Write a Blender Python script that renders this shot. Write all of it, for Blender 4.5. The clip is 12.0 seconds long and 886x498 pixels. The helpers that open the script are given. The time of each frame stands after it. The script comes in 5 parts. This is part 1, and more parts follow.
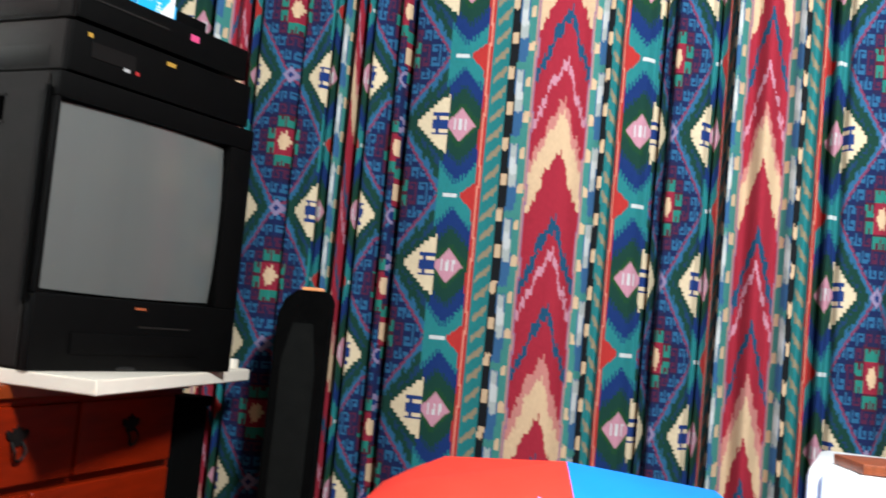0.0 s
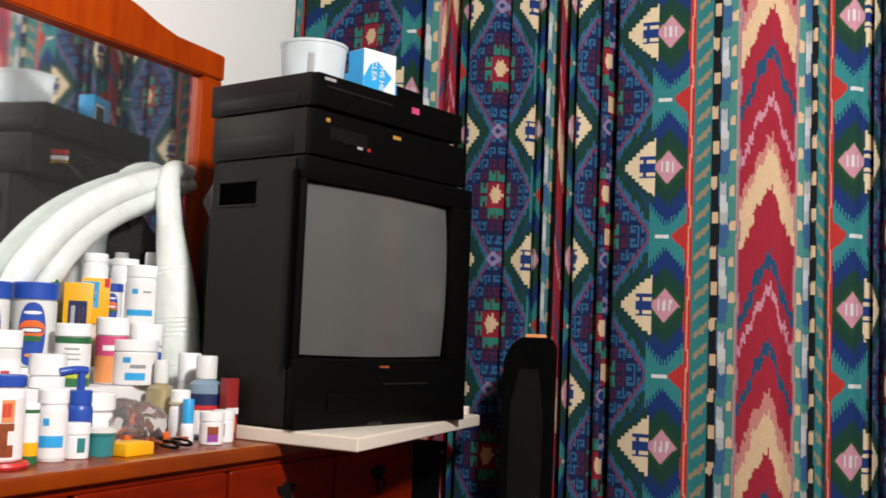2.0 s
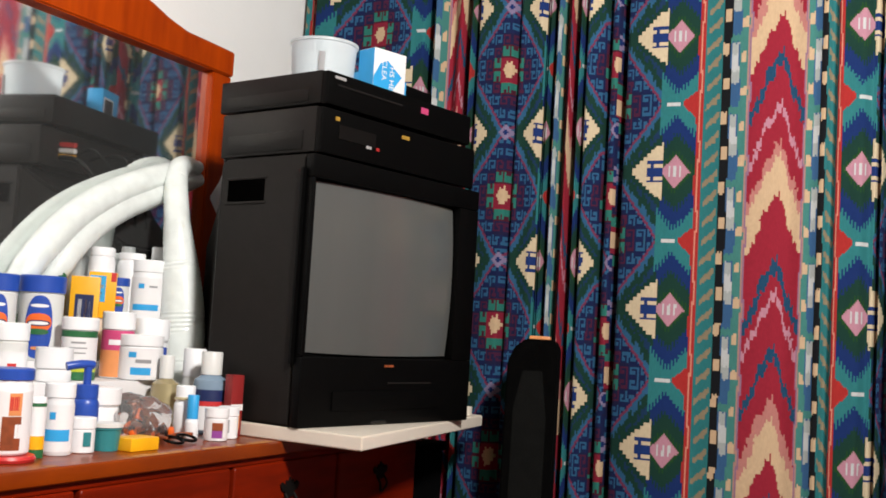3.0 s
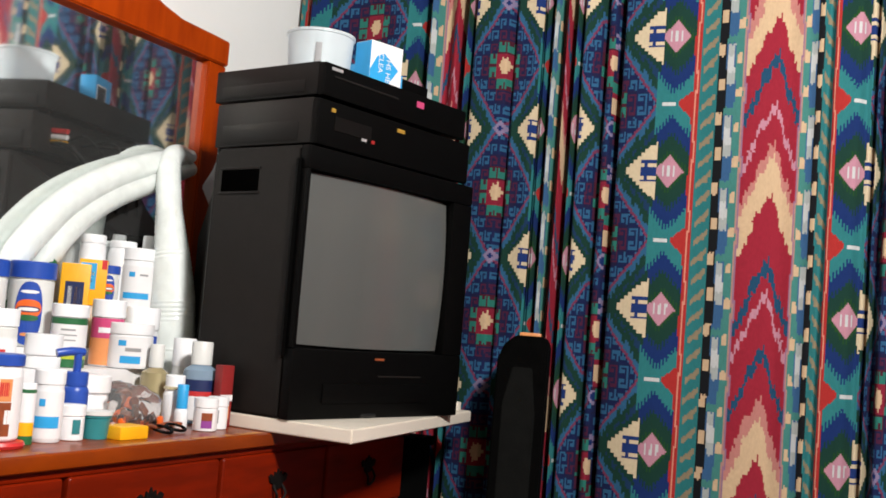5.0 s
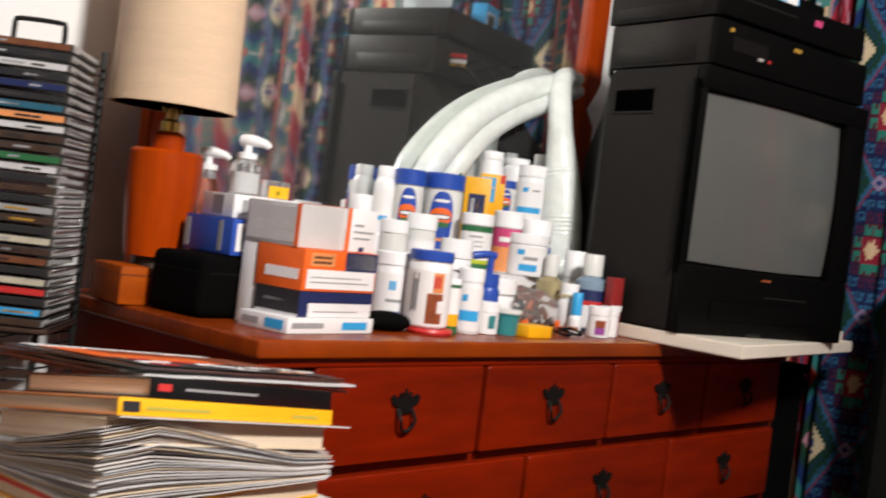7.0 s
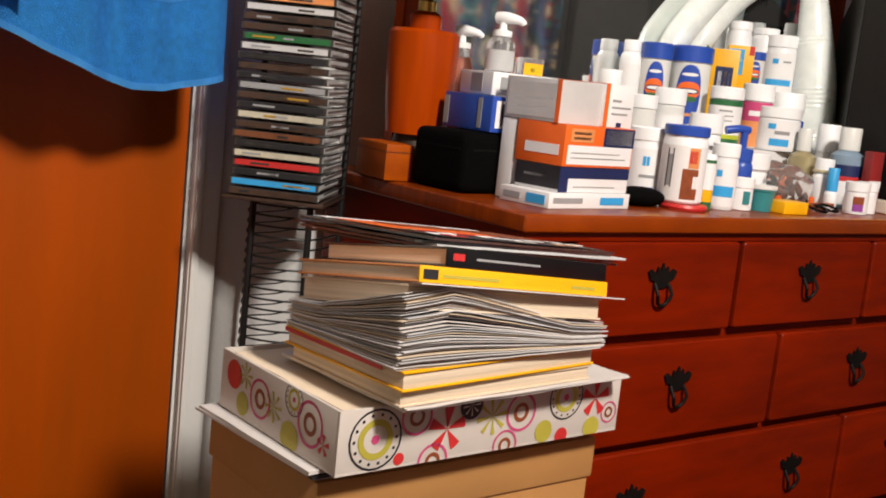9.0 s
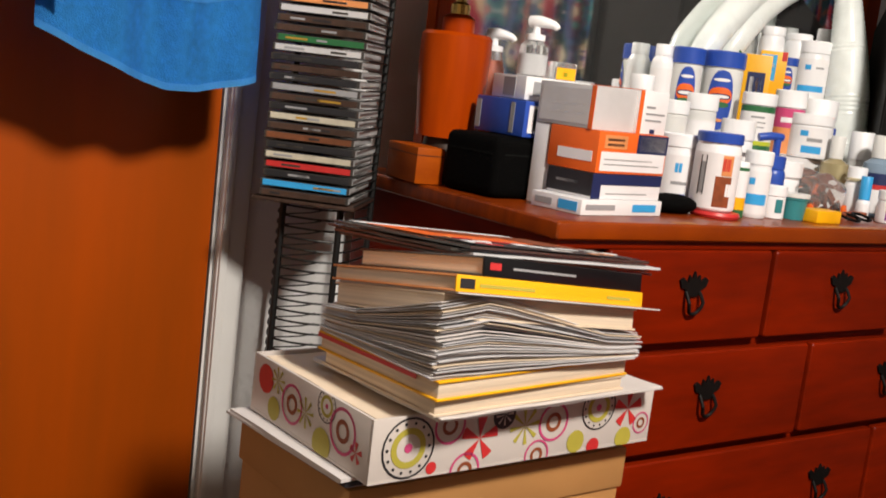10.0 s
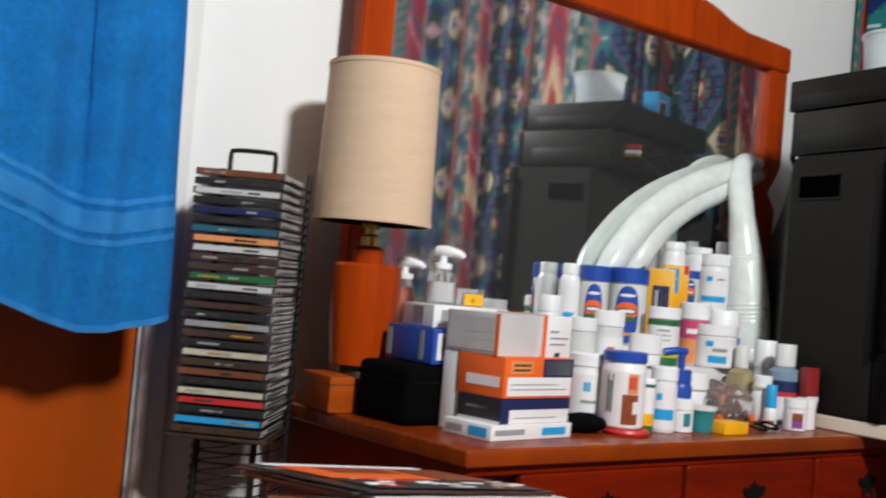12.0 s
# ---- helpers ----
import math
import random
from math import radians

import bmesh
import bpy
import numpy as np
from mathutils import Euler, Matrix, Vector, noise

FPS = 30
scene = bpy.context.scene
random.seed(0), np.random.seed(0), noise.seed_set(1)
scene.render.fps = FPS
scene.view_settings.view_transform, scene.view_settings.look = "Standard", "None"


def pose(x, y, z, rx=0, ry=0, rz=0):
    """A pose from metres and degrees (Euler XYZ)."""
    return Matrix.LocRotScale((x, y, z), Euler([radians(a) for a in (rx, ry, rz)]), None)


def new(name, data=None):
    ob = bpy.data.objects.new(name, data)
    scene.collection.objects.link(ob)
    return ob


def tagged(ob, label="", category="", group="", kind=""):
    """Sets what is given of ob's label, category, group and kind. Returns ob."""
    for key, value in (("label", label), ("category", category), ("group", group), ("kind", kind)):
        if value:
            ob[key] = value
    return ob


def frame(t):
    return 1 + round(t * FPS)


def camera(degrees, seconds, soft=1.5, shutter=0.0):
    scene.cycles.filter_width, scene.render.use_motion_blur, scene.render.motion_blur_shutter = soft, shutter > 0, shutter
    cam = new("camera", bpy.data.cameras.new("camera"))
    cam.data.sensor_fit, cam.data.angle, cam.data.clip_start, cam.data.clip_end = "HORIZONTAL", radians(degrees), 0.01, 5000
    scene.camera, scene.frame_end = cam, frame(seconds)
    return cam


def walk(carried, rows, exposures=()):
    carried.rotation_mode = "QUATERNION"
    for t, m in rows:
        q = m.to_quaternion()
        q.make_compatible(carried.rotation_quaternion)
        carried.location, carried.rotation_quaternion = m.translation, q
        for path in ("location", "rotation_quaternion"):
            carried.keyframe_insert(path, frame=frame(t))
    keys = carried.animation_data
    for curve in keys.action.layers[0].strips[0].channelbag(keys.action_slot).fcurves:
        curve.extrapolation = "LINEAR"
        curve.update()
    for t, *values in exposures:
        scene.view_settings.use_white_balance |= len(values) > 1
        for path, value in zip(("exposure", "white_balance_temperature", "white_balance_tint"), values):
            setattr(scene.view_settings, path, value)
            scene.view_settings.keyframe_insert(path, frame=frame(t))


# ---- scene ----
cam = camera(44.95, 12.0, soft=1.7, shutter=0.5)
PATH = [
    (0, pose(0.3258, 0.2771, 0.9247, 94.016, -5.298, 16.197)),
    (0.5, pose(0.3233, 0.2296, 0.9528, 94.157, -3.456, 19.592)),
    (1, pose(0.3003, 0.2002, 0.9590, 94.454, -2.175, 21.847)),
    (1.5, pose(0.2870, 0.1723, 0.9646, 94.579, -2.308, 23.774)),
    (2, pose(0.2795, 0.1543, 0.9659, 94.583, -2.264, 25.930)),
    (2.5, pose(0.2677, 0.1461, 0.9751, 94.659, -2.705, 26.498)),
    (3, pose(0.2712, 0.1465, 0.9708, 94.451, -3.346, 25.900)),
    (5, pose(0.2581, 0.1448, 0.9668, 94.313, -4.493, 25.077)),
    (5.5, pose(0.2393, 0.1213, 0.9517, 92.796, -5.418, 29.756)),
    (6, pose(0.2256, 0.0776, 0.9437, 91.917, -6.153, 35.364)),
    (6.5, pose(0.2050, 0.0470, 0.9402, 91.204, -6.940, 39.041)),
    (7, pose(0.2055, 0.0282, 0.9186, 89.115, -7.038, 42.505)),
    (7.5, pose(0.2058, -0.0059, 0.9078, 87.840, -6.362, 47.390)),
    (9.5, pose(0.1693, -0.0389, 0.9105, 80.431, -6.189, 54.376)),
    (10, pose(0.1638, -0.0444, 0.9164, 81.058, -6.777, 54.785)),
    (10.5, pose(0.1629, -0.0454, 0.9409, 83.366, -6.159, 55.193)),
    (11, pose(0.1723, -0.0472, 0.9660, 88.063, -5.750, 54.639)),
    (11.5, pose(0.1796, -0.0527, 0.9611, 89.934, -5.439, 53.844)),
    (12, pose(0.2048, -0.0383, 0.9629, 91.990, -5.057, 51.225)),
]
walk(cam, PATH, ((0.0, 1.14, 5800, 3), (0.5, 1.14, 5950, 5), (1.0, 0.96, 6150, 7), (2.5, 0.66, 6500, 10), (5.5, 0.75, 6400, 9), (7.0, 0.57, 6550, 10), (9.5, 0.57, 7000, 11), (11.0, 0.50, 6400, 9), (12.0, 0.25, 6050, 6)))

# ---- world and light: one round ceiling lamp lights the closed room ----
LAMP = Vector((0.90, 0.54, 2.27))
world = bpy.data.worlds.new("room_air")
scene.world = world
world.use_nodes = True
world.node_tree.nodes["Background"].inputs[0].default_value = (0.9, 0.95, 1.0, 1)
world.node_tree.nodes["Background"].inputs[1].default_value = 0.0
bulb_data = bpy.data.lights.new("ceiling_bulb", "POINT")
bulb_data.energy, bulb_data.shadow_soft_size, bulb_data.color = 182.0, 0.14, (1.0, 0.965, 0.92)
bulb = new("ceiling_bulb", bulb_data)
bulb.location = LAMP


# ---- materials ----
def mat(name, rgb, rough=0.5, metal=0.0, vary=0.12, scale=30.0, bump=0.0, bump_scale=None, stretch=(1, 1, 1), rgb2=None,
        coat=0.0, alpha_glass=0.0, spec=0.5, rand=0.0):
    m = bpy.data.materials.new(name)
    m.use_nodes = True
    nt = m.node_tree
    b = nt.nodes["Principled BSDF"]
    b.inputs["Roughness"].default_value = rough
    b.inputs["Metallic"].default_value = metal
    b.inputs["Coat Weight"].default_value = coat
    b.inputs["Coat Roughness"].default_value = 0.15
    b.inputs["Specular IOR Level"].default_value = spec
    b.inputs["Transmission Weight"].default_value = alpha_glass
    tc = nt.nodes.new("ShaderNodeTexCoord")
    mp = nt.nodes.new("ShaderNodeMapping")
    mp.inputs["Scale"].default_value = stretch
    nt.links.new(tc.outputs["Object"], mp.inputs["Vector"])
    n1 = nt.nodes.new("ShaderNodeTexNoise")
    n1.inputs["Scale"].default_value, n1.inputs["Detail"].default_value = scale, 5
    n2 = nt.nodes.new("ShaderNodeTexNoise")
    n2.inputs["Scale"].default_value, n2.inputs["Detail"].default_value = scale * 0.17, 3
    nt.links.new(mp.outputs[0], n1.inputs["Vector"])
    nt.links.new(mp.outputs[0], n2.inputs["Vector"])
    add = nt.nodes.new("ShaderNodeMath")
    add.operation = "ADD"
    nt.links.new(n1.outputs["Fac"], add.inputs[0])
    nt.links.new(n2.outputs["Fac"], add.inputs[1])
    half = nt.nodes.new("ShaderNodeMath")
    half.operation = "MULTIPLY"
    half.inputs[1].default_value = 0.5
    nt.links.new(add.outputs[0], half.inputs[0])
    ramp = nt.nodes.new("ShaderNodeValToRGB")
    lo = rgb2 if rgb2 else tuple(c * (1 - vary) for c in rgb)
    hi = rgb if rgb2 else tuple(min(1, c * (1 + vary)) for c in rgb)
    ramp.color_ramp.elements[0].position, ramp.color_ramp.elements[0].color = 0.35, (*lo, 1)
    ramp.color_ramp.elements[1].position, ramp.color_ramp.elements[1].color = 0.65, (*hi, 1)
    nt.links.new(half.outputs[0], ramp.inputs[0])
    out = ramp.outputs[0]
    if rand:
        oi = nt.nodes.new("ShaderNodeObjectInfo")
        hsv = nt.nodes.new("ShaderNodeHueSaturation")
        mr = nt.nodes.new("ShaderNodeMapRange")
        mr.inputs["To Min"].default_value, mr.inputs["To Max"].default_value = 1 - rand, 1 + rand
        nt.links.new(oi.outputs["Random"], mr.inputs["Value"])
        nt.links.new(mr.outputs[0], hsv.inputs["Value"])
        nt.links.new(out, hsv.inputs["Color"])
        out = hsv.outputs[0]
    nt.links.new(out, b.inputs["Base Color"])
    if bump:
        bp = nt.nodes.new("ShaderNodeBump")
        bp.inputs["Strength"].default_value, bp.inputs["Distance"].default_value = bump, 0.002
        n3 = nt.nodes.new("ShaderNodeTexNoise")
        n3.inputs["Scale"].default_value, n3.inputs["Detail"].default_value = bump_scale or scale * 3, 4
        nt.links.new(mp.outputs[0], n3.inputs["Vector"])
        nt.links.new(n3.outputs["Fac"], bp.inputs["Height"])
        nt.links.new(bp.outputs[0], b.inputs["Normal"])
    return m


WALL = mat("white_wall_paint", (0.80, 0.80, 0.79), 0.7, vary=0.03, scale=6, bump=0.15, bump_scale=150)
# ceiling is out of view; its colour is darkened to limit fill light
CEIL = mat("low_bounce_ceiling", (0.13, 0.11, 0.09), 0.8, vary=0.03, scale=5)
# south wall, never in view: tan level chosen for its bounce onto -y sides
TANWALL = mat("unseen_fill_wall", (0.22, 0.17, 0.12), 0.7, vary=0.05, scale=6, bump=0.15, bump_scale=150)
# unseen east wall, nearly black so it returns little light to the shadows
DARKWALL = mat("unseen_dark_wall", (0.035, 0.020, 0.012), 0.6, vary=0.3, scale=6, stretch=(3, 3, 0.4), spec=0.2)
# floor lies out of view; brown kept very dark to hold back upward bounce
FLOOR = mat("low_bounce_carpet", (0.05, 0.03, 0.018), 0.95, vary=0.25, scale=120, bump=0.6)
TRIM = mat("white_gloss_trim", (0.74, 0.73, 0.71), 0.4, vary=0.04, scale=10)
WOOD = mat("red_brown_maple_stain", (0.22, 0.012, 0.0006), 0.42, vary=0.3, scale=9, stretch=(1, 1, 6), coat=0.03, spec=0.12, rgb2=(0.11, 0.006, 0.0006), bump=0.08)
WOOD_H = mat("red_brown_maple_stain_long", (0.22, 0.012, 0.0006), 0.42, vary=0.3, scale=9, stretch=(6, 1, 6), coat=0.03, spec=0.12, rgb2=(0.12, 0.007, 0.0006), bump=0.08)
WOOD_TOP = mat("worn_maple_top", (0.28, 0.044, 0.001), 0.30, vary=0.3, scale=12, stretch=(6, 0.8, 1), coat=0.05, spec=0.35, rgb2=(0.14, 0.018, 0.002), bump=0.08)
WORN = mat("bare_worn_wood", (0.50, 0.24, 0.07), 0.6, vary=0.3, scale=60, rgb2=(0.36, 0.12, 0.03))
DOORWOOD = mat("orange_door_veneer", (0.42, 0.064, 0.0015), 0.45, vary=0.25, scale=7, stretch=(3, 3, 0.35), rgb2=(0.30, 0.053, 0.002), coat=0.03, spec=0.25)
LAMPWOOD = mat("orange_pine", (0.44, 0.054, 0.0008), 0.35, vary=0.3, scale=14, stretch=(3, 3, 0.4), rgb2=(0.25, 0.024, 0.0006), coat=0.03, spec=0.15)
TANWOOD = mat("tan_pine_box", (0.40, 0.075, 0.002), 0.5, vary=0.3, scale=25, stretch=(1, 1, 3), spec=0.15, rgb2=(0.28, 0.045, 0.001))
DARKWOOD = mat("dark_stained_wood", (0.03, 0.012, 0.006), 0.5, vary=0.3, scale=20)
IRON = mat("black_iron_pull", (0.006, 0.0045, 0.004), 0.6, 0.2, spec=0.2, vary=0.3, scale=80)
TVBLACK = mat("black_tv_plastic", (0.0012, 0.0012, 0.0012), 0.5, spec=0.08, vary=0.2, scale=200, bump=0.15, bump_scale=900)
TVSIDE = mat("charcoal_tv_shell", (0.0115, 0.0098, 0.0088), 0.6, spec=0.14, vary=0.15, scale=180, bump=0.25, bump_scale=1100)
GRIPSHADE = mat("grip_recess_shade", (0.001, 0.001, 0.001), 0.9, spec=0.0, vary=0.1)
SCREEN = mat("grey_tube_glass", (0.088, 0.092, 0.088), 0.18, vary=0.05, scale=5, stretch=(1, 3, 0.3), coat=0.6)
VCRB = mat("black_deck_metal", (0.003, 0.0026, 0.0023), 0.45, 0.1, spec=0.25, vary=0.2, scale=90)
VCRS = mat("grey_deck_metal", (0.012, 0.0108, 0.010), 0.45, 0.05, spec=0.18, vary=0.15, scale=90)
SILVER = mat("silver_print", (0.6, 0.6, 0.6), 0.3, 0.5, vary=0.05)
GOLDPRINT = mat("gold_print", (0.55, 0.32, 0.05), 0.35, 0.4, vary=0.1)
REDLED = mat("dull_red_plastic", (0.35, 0.02, 0.02), 0.4, vary=0.1)
WHITEBOARD = mat("cream_laminate", (0.80, 0.73, 0.63), 0.4, vary=0.05, scale=10)
BRASS = mat("polished_brass", (0.62, 0.40, 0.12), 0.25, 0.9, vary=0.1)
SHADE = mat("beige_linen_shade", (0.66, 0.48, 0.33), 0.8, vary=0.05, scale=60, stretch=(1, 1, 8), bump=0.3, bump_scale=260)
WPLAST = mat("white_bottle_plastic", (0.82, 0.83, 0.85), 0.35, vary=0.03, scale=20)
WCAP = mat("white_ribbed_cap", (0.85, 0.86, 0.88), 0.4, vary=0.03)
WCARD = mat("white_carton", (0.80, 0.79, 0.80), 0.55, vary=0.05, scale=20)
GCARD = mat("grey_white_carton", (0.55, 0.54, 0.54), 0.5, vary=0.08, scale=30)
BLUE = mat("royal_blue", (0.02, 0.07, 0.38), 0.35, vary=0.1)
NAVY = mat("navy_print", (0.012, 0.022, 0.09), 0.4, vary=0.1)
SKY = mat("sky_blue_print", (0.03, 0.35, 0.72), 0.4, vary=0.08)
TEAL = mat("teal_plastic", (0.03, 0.22, 0.24), 0.3, vary=0.1)
ORANGE = mat("orange_carton", (0.80, 0.13, 0.015), 0.45, vary=0.08)
REDP = mat("red_print", (0.55, 0.03, 0.03), 0.4, vary=0.1)
DARKRED = mat("dark_red_carton", (0.24, 0.018, 0.018), 0.4, vary=0.15, scale=40)
YELLOW = mat("yellow_carton", (0.85, 0.42, 0.006), 0.42, vary=0.08)
GREEN = mat("dark_green_print", (0.02, 0.13, 0.045), 0.4, vary=0.1)
LIME = mat("yellow_green_print", (0.45, 0.50, 0.03), 0.4, vary=0.1)
PINK = mat("magenta_print", (0.55, 0.06, 0.18), 0.4, vary=0.1)
PEACH = mat("peach_print", (0.72, 0.28, 0.10), 0.4, vary=0.15)
PURPLE = mat("purple_print", (0.28, 0.06, 0.32), 0.4, vary=0.1)
BROWNP = mat("brown_print", (0.25, 0.06, 0.02), 0.4, vary=0.3, scale=120)
GREYP = mat("grey_print", (0.30, 0.30, 0.31), 0.5, vary=0.1)
DARKP = mat("black_print", (0.015, 0.015, 0.018), 0.5, vary=0.1)
BLACKFAB = mat("black_nylon_cloth", (0.0015, 0.0015, 0.0015), 0.95, spec=0.04, vary=0.3, scale=150, bump=0.4)
BLACKCASE = mat("black_padded_vinyl", (0.0012, 0.0012, 0.0012), 0.85, spec=0.06, vary=0.2, scale=100, bump=0.3)
GREYFAB = mat("charcoal_mesh_panel", (0.006, 0.0063, 0.006), 0.95, spec=0.05, vary=0.2, scale=200, bump=0.3)
CLEARP = mat("frosted_clear_plastic", (0.90, 0.90, 0.9), 0.10, vary=0.03, alpha_glass=0.90)
CLEARP.node_tree.nodes["Principled BSDF"].inputs["IOR"].default_value = 1.3
MILKY = mat("milky_translucent_plastic", (0.80, 0.81, 0.79), 0.35, vary=0.04, alpha_glass=0.15)
FROST = mat("frosted_tub_plastic", (0.86, 0.92, 0.95), 0.3, vary=0.05, scale=12)
ft = FROST.node_tree
f_lit, f_clear = ft.nodes.new("ShaderNodeBsdfTranslucent"), ft.nodes.new("ShaderNodeBsdfTransparent")
f_lit.inputs["Color"].default_value = (0.92, 0.97, 1.0, 1)
f_mix, f_out = ft.nodes.new("ShaderNodeMixShader"), ft.nodes.new("ShaderNodeMixShader")
f_mix.inputs[0].default_value, f_out.inputs[0].default_value = 0.5, 0.32
ft.links.new(ft.nodes["Principled BSDF"].outputs[0], f_mix.inputs[1])
ft.links.new(f_lit.outputs[0], f_mix.inputs[2])
ft.links.new(f_mix.outputs[0], f_out.inputs[1])
ft.links.new(f_clear.outputs[0], f_out.inputs[2])
ft.links.new(f_out.outputs[0], ft.nodes["Material Output"].inputs["Surface"])
RINSE = mat("pale_blue_rinse", (0.30, 0.42, 0.55), 0.15, vary=0.05, alpha_glass=0.35)
BLACKSP = mat("black_glossy_spine", (0.004, 0.004, 0.0045), 0.35, spec=0.25, vary=0.2)
GOLDLIQ = mat("golden_liquid", (0.66, 0.56, 0.32), 0.1, vary=0.05, alpha_glass=0.6)
TUBEM = mat("milky_ribbed_tube", (0.78, 0.83, 0.81), 0.28, vary=0.10, scale=40, coat=0.3)
TUBEM.node_tree.nodes["Principled BSDF"].inputs["Subsurface Weight"].default_value = 0.5
TUBEM.node_tree.nodes["Principled BSDF"].inputs["Subsurface Radius"].default_value = (1.0, 1.0, 1.0)
TUBEM.node_tree.nodes["Principled BSDF"].inputs["Subsurface Scale"].default_value = 0.03
CARDB = mat("brown_cardboard", (0.42, 0.20, 0.062), 0.75, vary=0.08, scale=14, bump=0.1)
PAPER = mat("page_edges", (0.68, 0.55, 0.41), 0.8, vary=0.2, scale=4, stretch=(1, 1, 260))
PAPERW = mat("white_paper", (0.60, 0.56, 0.54), 0.6, vary=0.06, scale=15)
PAPERG = mat("glossy_page_edges", (0.55, 0.54, 0.55), 0.5, vary=0.25, scale=5, stretch=(1, 1, 300))
COVERD = mat("dark_magazine_cover", (0.04, 0.035, 0.03), 0.25, vary=0.4, scale=25, coat=0.4)
TRAYP = mat("white_gift_box_paper", (0.58, 0.52, 0.48), 0.55, vary=0.05, scale=15)
OLIVE = mat("olive_print", (0.42, 0.36, 0.05), 0.55, vary=0.1)
TERRY = mat("blue_terry_towel", (0.024, 0.29, 0.79), 0.95, vary=0.16, scale=110, bump=0.9, bump_scale=500)
TERRYB = mat("blue_towel_band", (0.06, 0.38, 0.85), 0.8, vary=0.1, scale=60, bump=0.4, bump_scale=300)
REDFAB = mat("bright_red_nylon", (0.80, 0.03, 0.012), 0.7, vary=0.08, scale=12, bump=0.3)
BLUEFAB = mat("bright_blue_nylon", (0.01, 0.20, 0.72), 0.7, vary=0.08, scale=12, bump=0.3)
CASE = mat("clear_case_edge", (0.040, 0.036, 0.033), 0.3, vary=0.1, coat=0.4)
CASEEDGE = mat("pale_case_edge", (0.42, 0.42, 0.42), 0.3, vary=0.25, scale=40)
DARKTEAL = mat("petrol_spine", (0.02, 0.11, 0.17), 0.35, vary=0.2, scale=60)
BROWNSP = mat("dark_brown_spine", (0.055, 0.030, 0.022), 0.35, vary=0.4, scale=60)
RUST = mat("rust_spine", (0.16, 0.055, 0.025), 0.35, vary=0.3, scale=60)
WIRE = mat("black_wire", (0.010, 0.010, 0.010), 0.45, 0.3, vary=0.1)
GLOW = bpy.data.materials.new("lit_lamp_glass")
GLOW.use_nodes = True
GLOW.node_tree.nodes["Principled BSDF"].inputs["Emission Color"].default_value = (1, 0.9, 0.78, 1)
GLOW.node_tree.nodes["Principled BSDF"].inputs["Emission Strength"].default_value = 6
MIRROR = bpy.data.materials.new("silvered_mirror")
MIRROR.use_nodes = True
mb = MIRROR.node_tree.nodes["Principled BSDF"]
mb.inputs["Base Color"].default_value = (0.90, 0.92, 0.91, 1)
mb.inputs["Metallic"].default_value, mb.inputs["Roughness"].default_value = 0.975, 0.03
mn = MIRROR.node_tree.nodes.new("ShaderNodeTexNoise")
mn.inputs["Scale"].default_value = 5
mr_ = MIRROR.node_tree.nodes.new("ShaderNodeMapRange")
mr_.inputs["To Min"].default_value, mr_.inputs["To Max"].default_value = 0.02, 0.07
MIRROR.node_tree.links.new(mn.outputs["Fac"], mr_.inputs["Value"])
MIRROR.node_tree.links.new(mr_.outputs[0], mb.inputs["Roughness"])


# ---- mesh helpers ----
def thing(name, label, category, m, group="", kind=""):
    e = new(name)
    e.matrix_basis = m
    return tagged(e, label, category, group, kind)


def part(name, bm, material, parent, label="", smooth=0.6):
    me = bpy.data.meshes.new(name)
    bm.normal_update()
    bm.to_mesh(me)
    bm.free()
    me.materials.append(material)
    if smooth:
        me.polygons.foreach_set("use_smooth", [True] * len(me.polygons))
        me.set_sharp_from_angle(angle=smooth)
    ob = new(name, me)
    ob.parent = parent
    return tagged(ob, label)


def solid(name, bm, material, label, category="", kind="structure", smooth=0.6):
    ob = part(name, bm, material, None, label, smooth)
    return tagged(ob, label, category, "", kind)


def box(x0, y0, z0, x1, y1, z1, bevel=0.0, seg=2, bm=None):
    b = bmesh.new()
    bmesh.ops.create_cube(b, size=1)
    bmesh.ops.scale(b, vec=(x1 - x0, y1 - y0, z1 - z0), verts=b.verts)
    bmesh.ops.translate(b, vec=((x0 + x1) / 2, (y0 + y1) / 2, (z0 + z1) / 2), verts=b.verts)
    if bevel:
        bmesh.ops.bevel(b, geom=b.edges[:], offset=bevel, segments=seg, profile=0.6, affect="EDGES", clamp_overlap=True)
    return merge(bm, b)


def merge(bm, b):
    if bm is None:
        return b
    me = bpy.data.meshes.new("tmp")
    b.to_mesh(me)
    b.free()
    bm.from_mesh(me)
    bpy.data.meshes.remove(me)
    return bm


def lathe(profile, seg=28, bm=None, a0=0.0, a1=2 * math.pi, cx=0.0, cy=0.0):
    """A turned form from (radius, z) pairs, or a slice of one."""
    b = bm or bmesh.new()
    full = a1 - a0 > 6.28
    n = seg if full else seg + 1
    rings = [[b.verts.new((cx + r * math.cos(a0 + (a1 - a0) * i / seg), cy + r * math.sin(a0 + (a1 - a0) * i / seg), z)) for i in range(n)]
             for r, z in profile]
    for p, q in zip(rings, rings[1:]):
        for i in range(seg):
            j = (i + 1) % n
            b.faces.new((p[i], p[j], q[j], q[i]))
    if full:
        if profile[0][0] > 1e-5:
            b.faces.new(rings[0][::-1])
        if profile[-1][0] > 1e-5:
            b.faces.new(rings[-1])
    return b


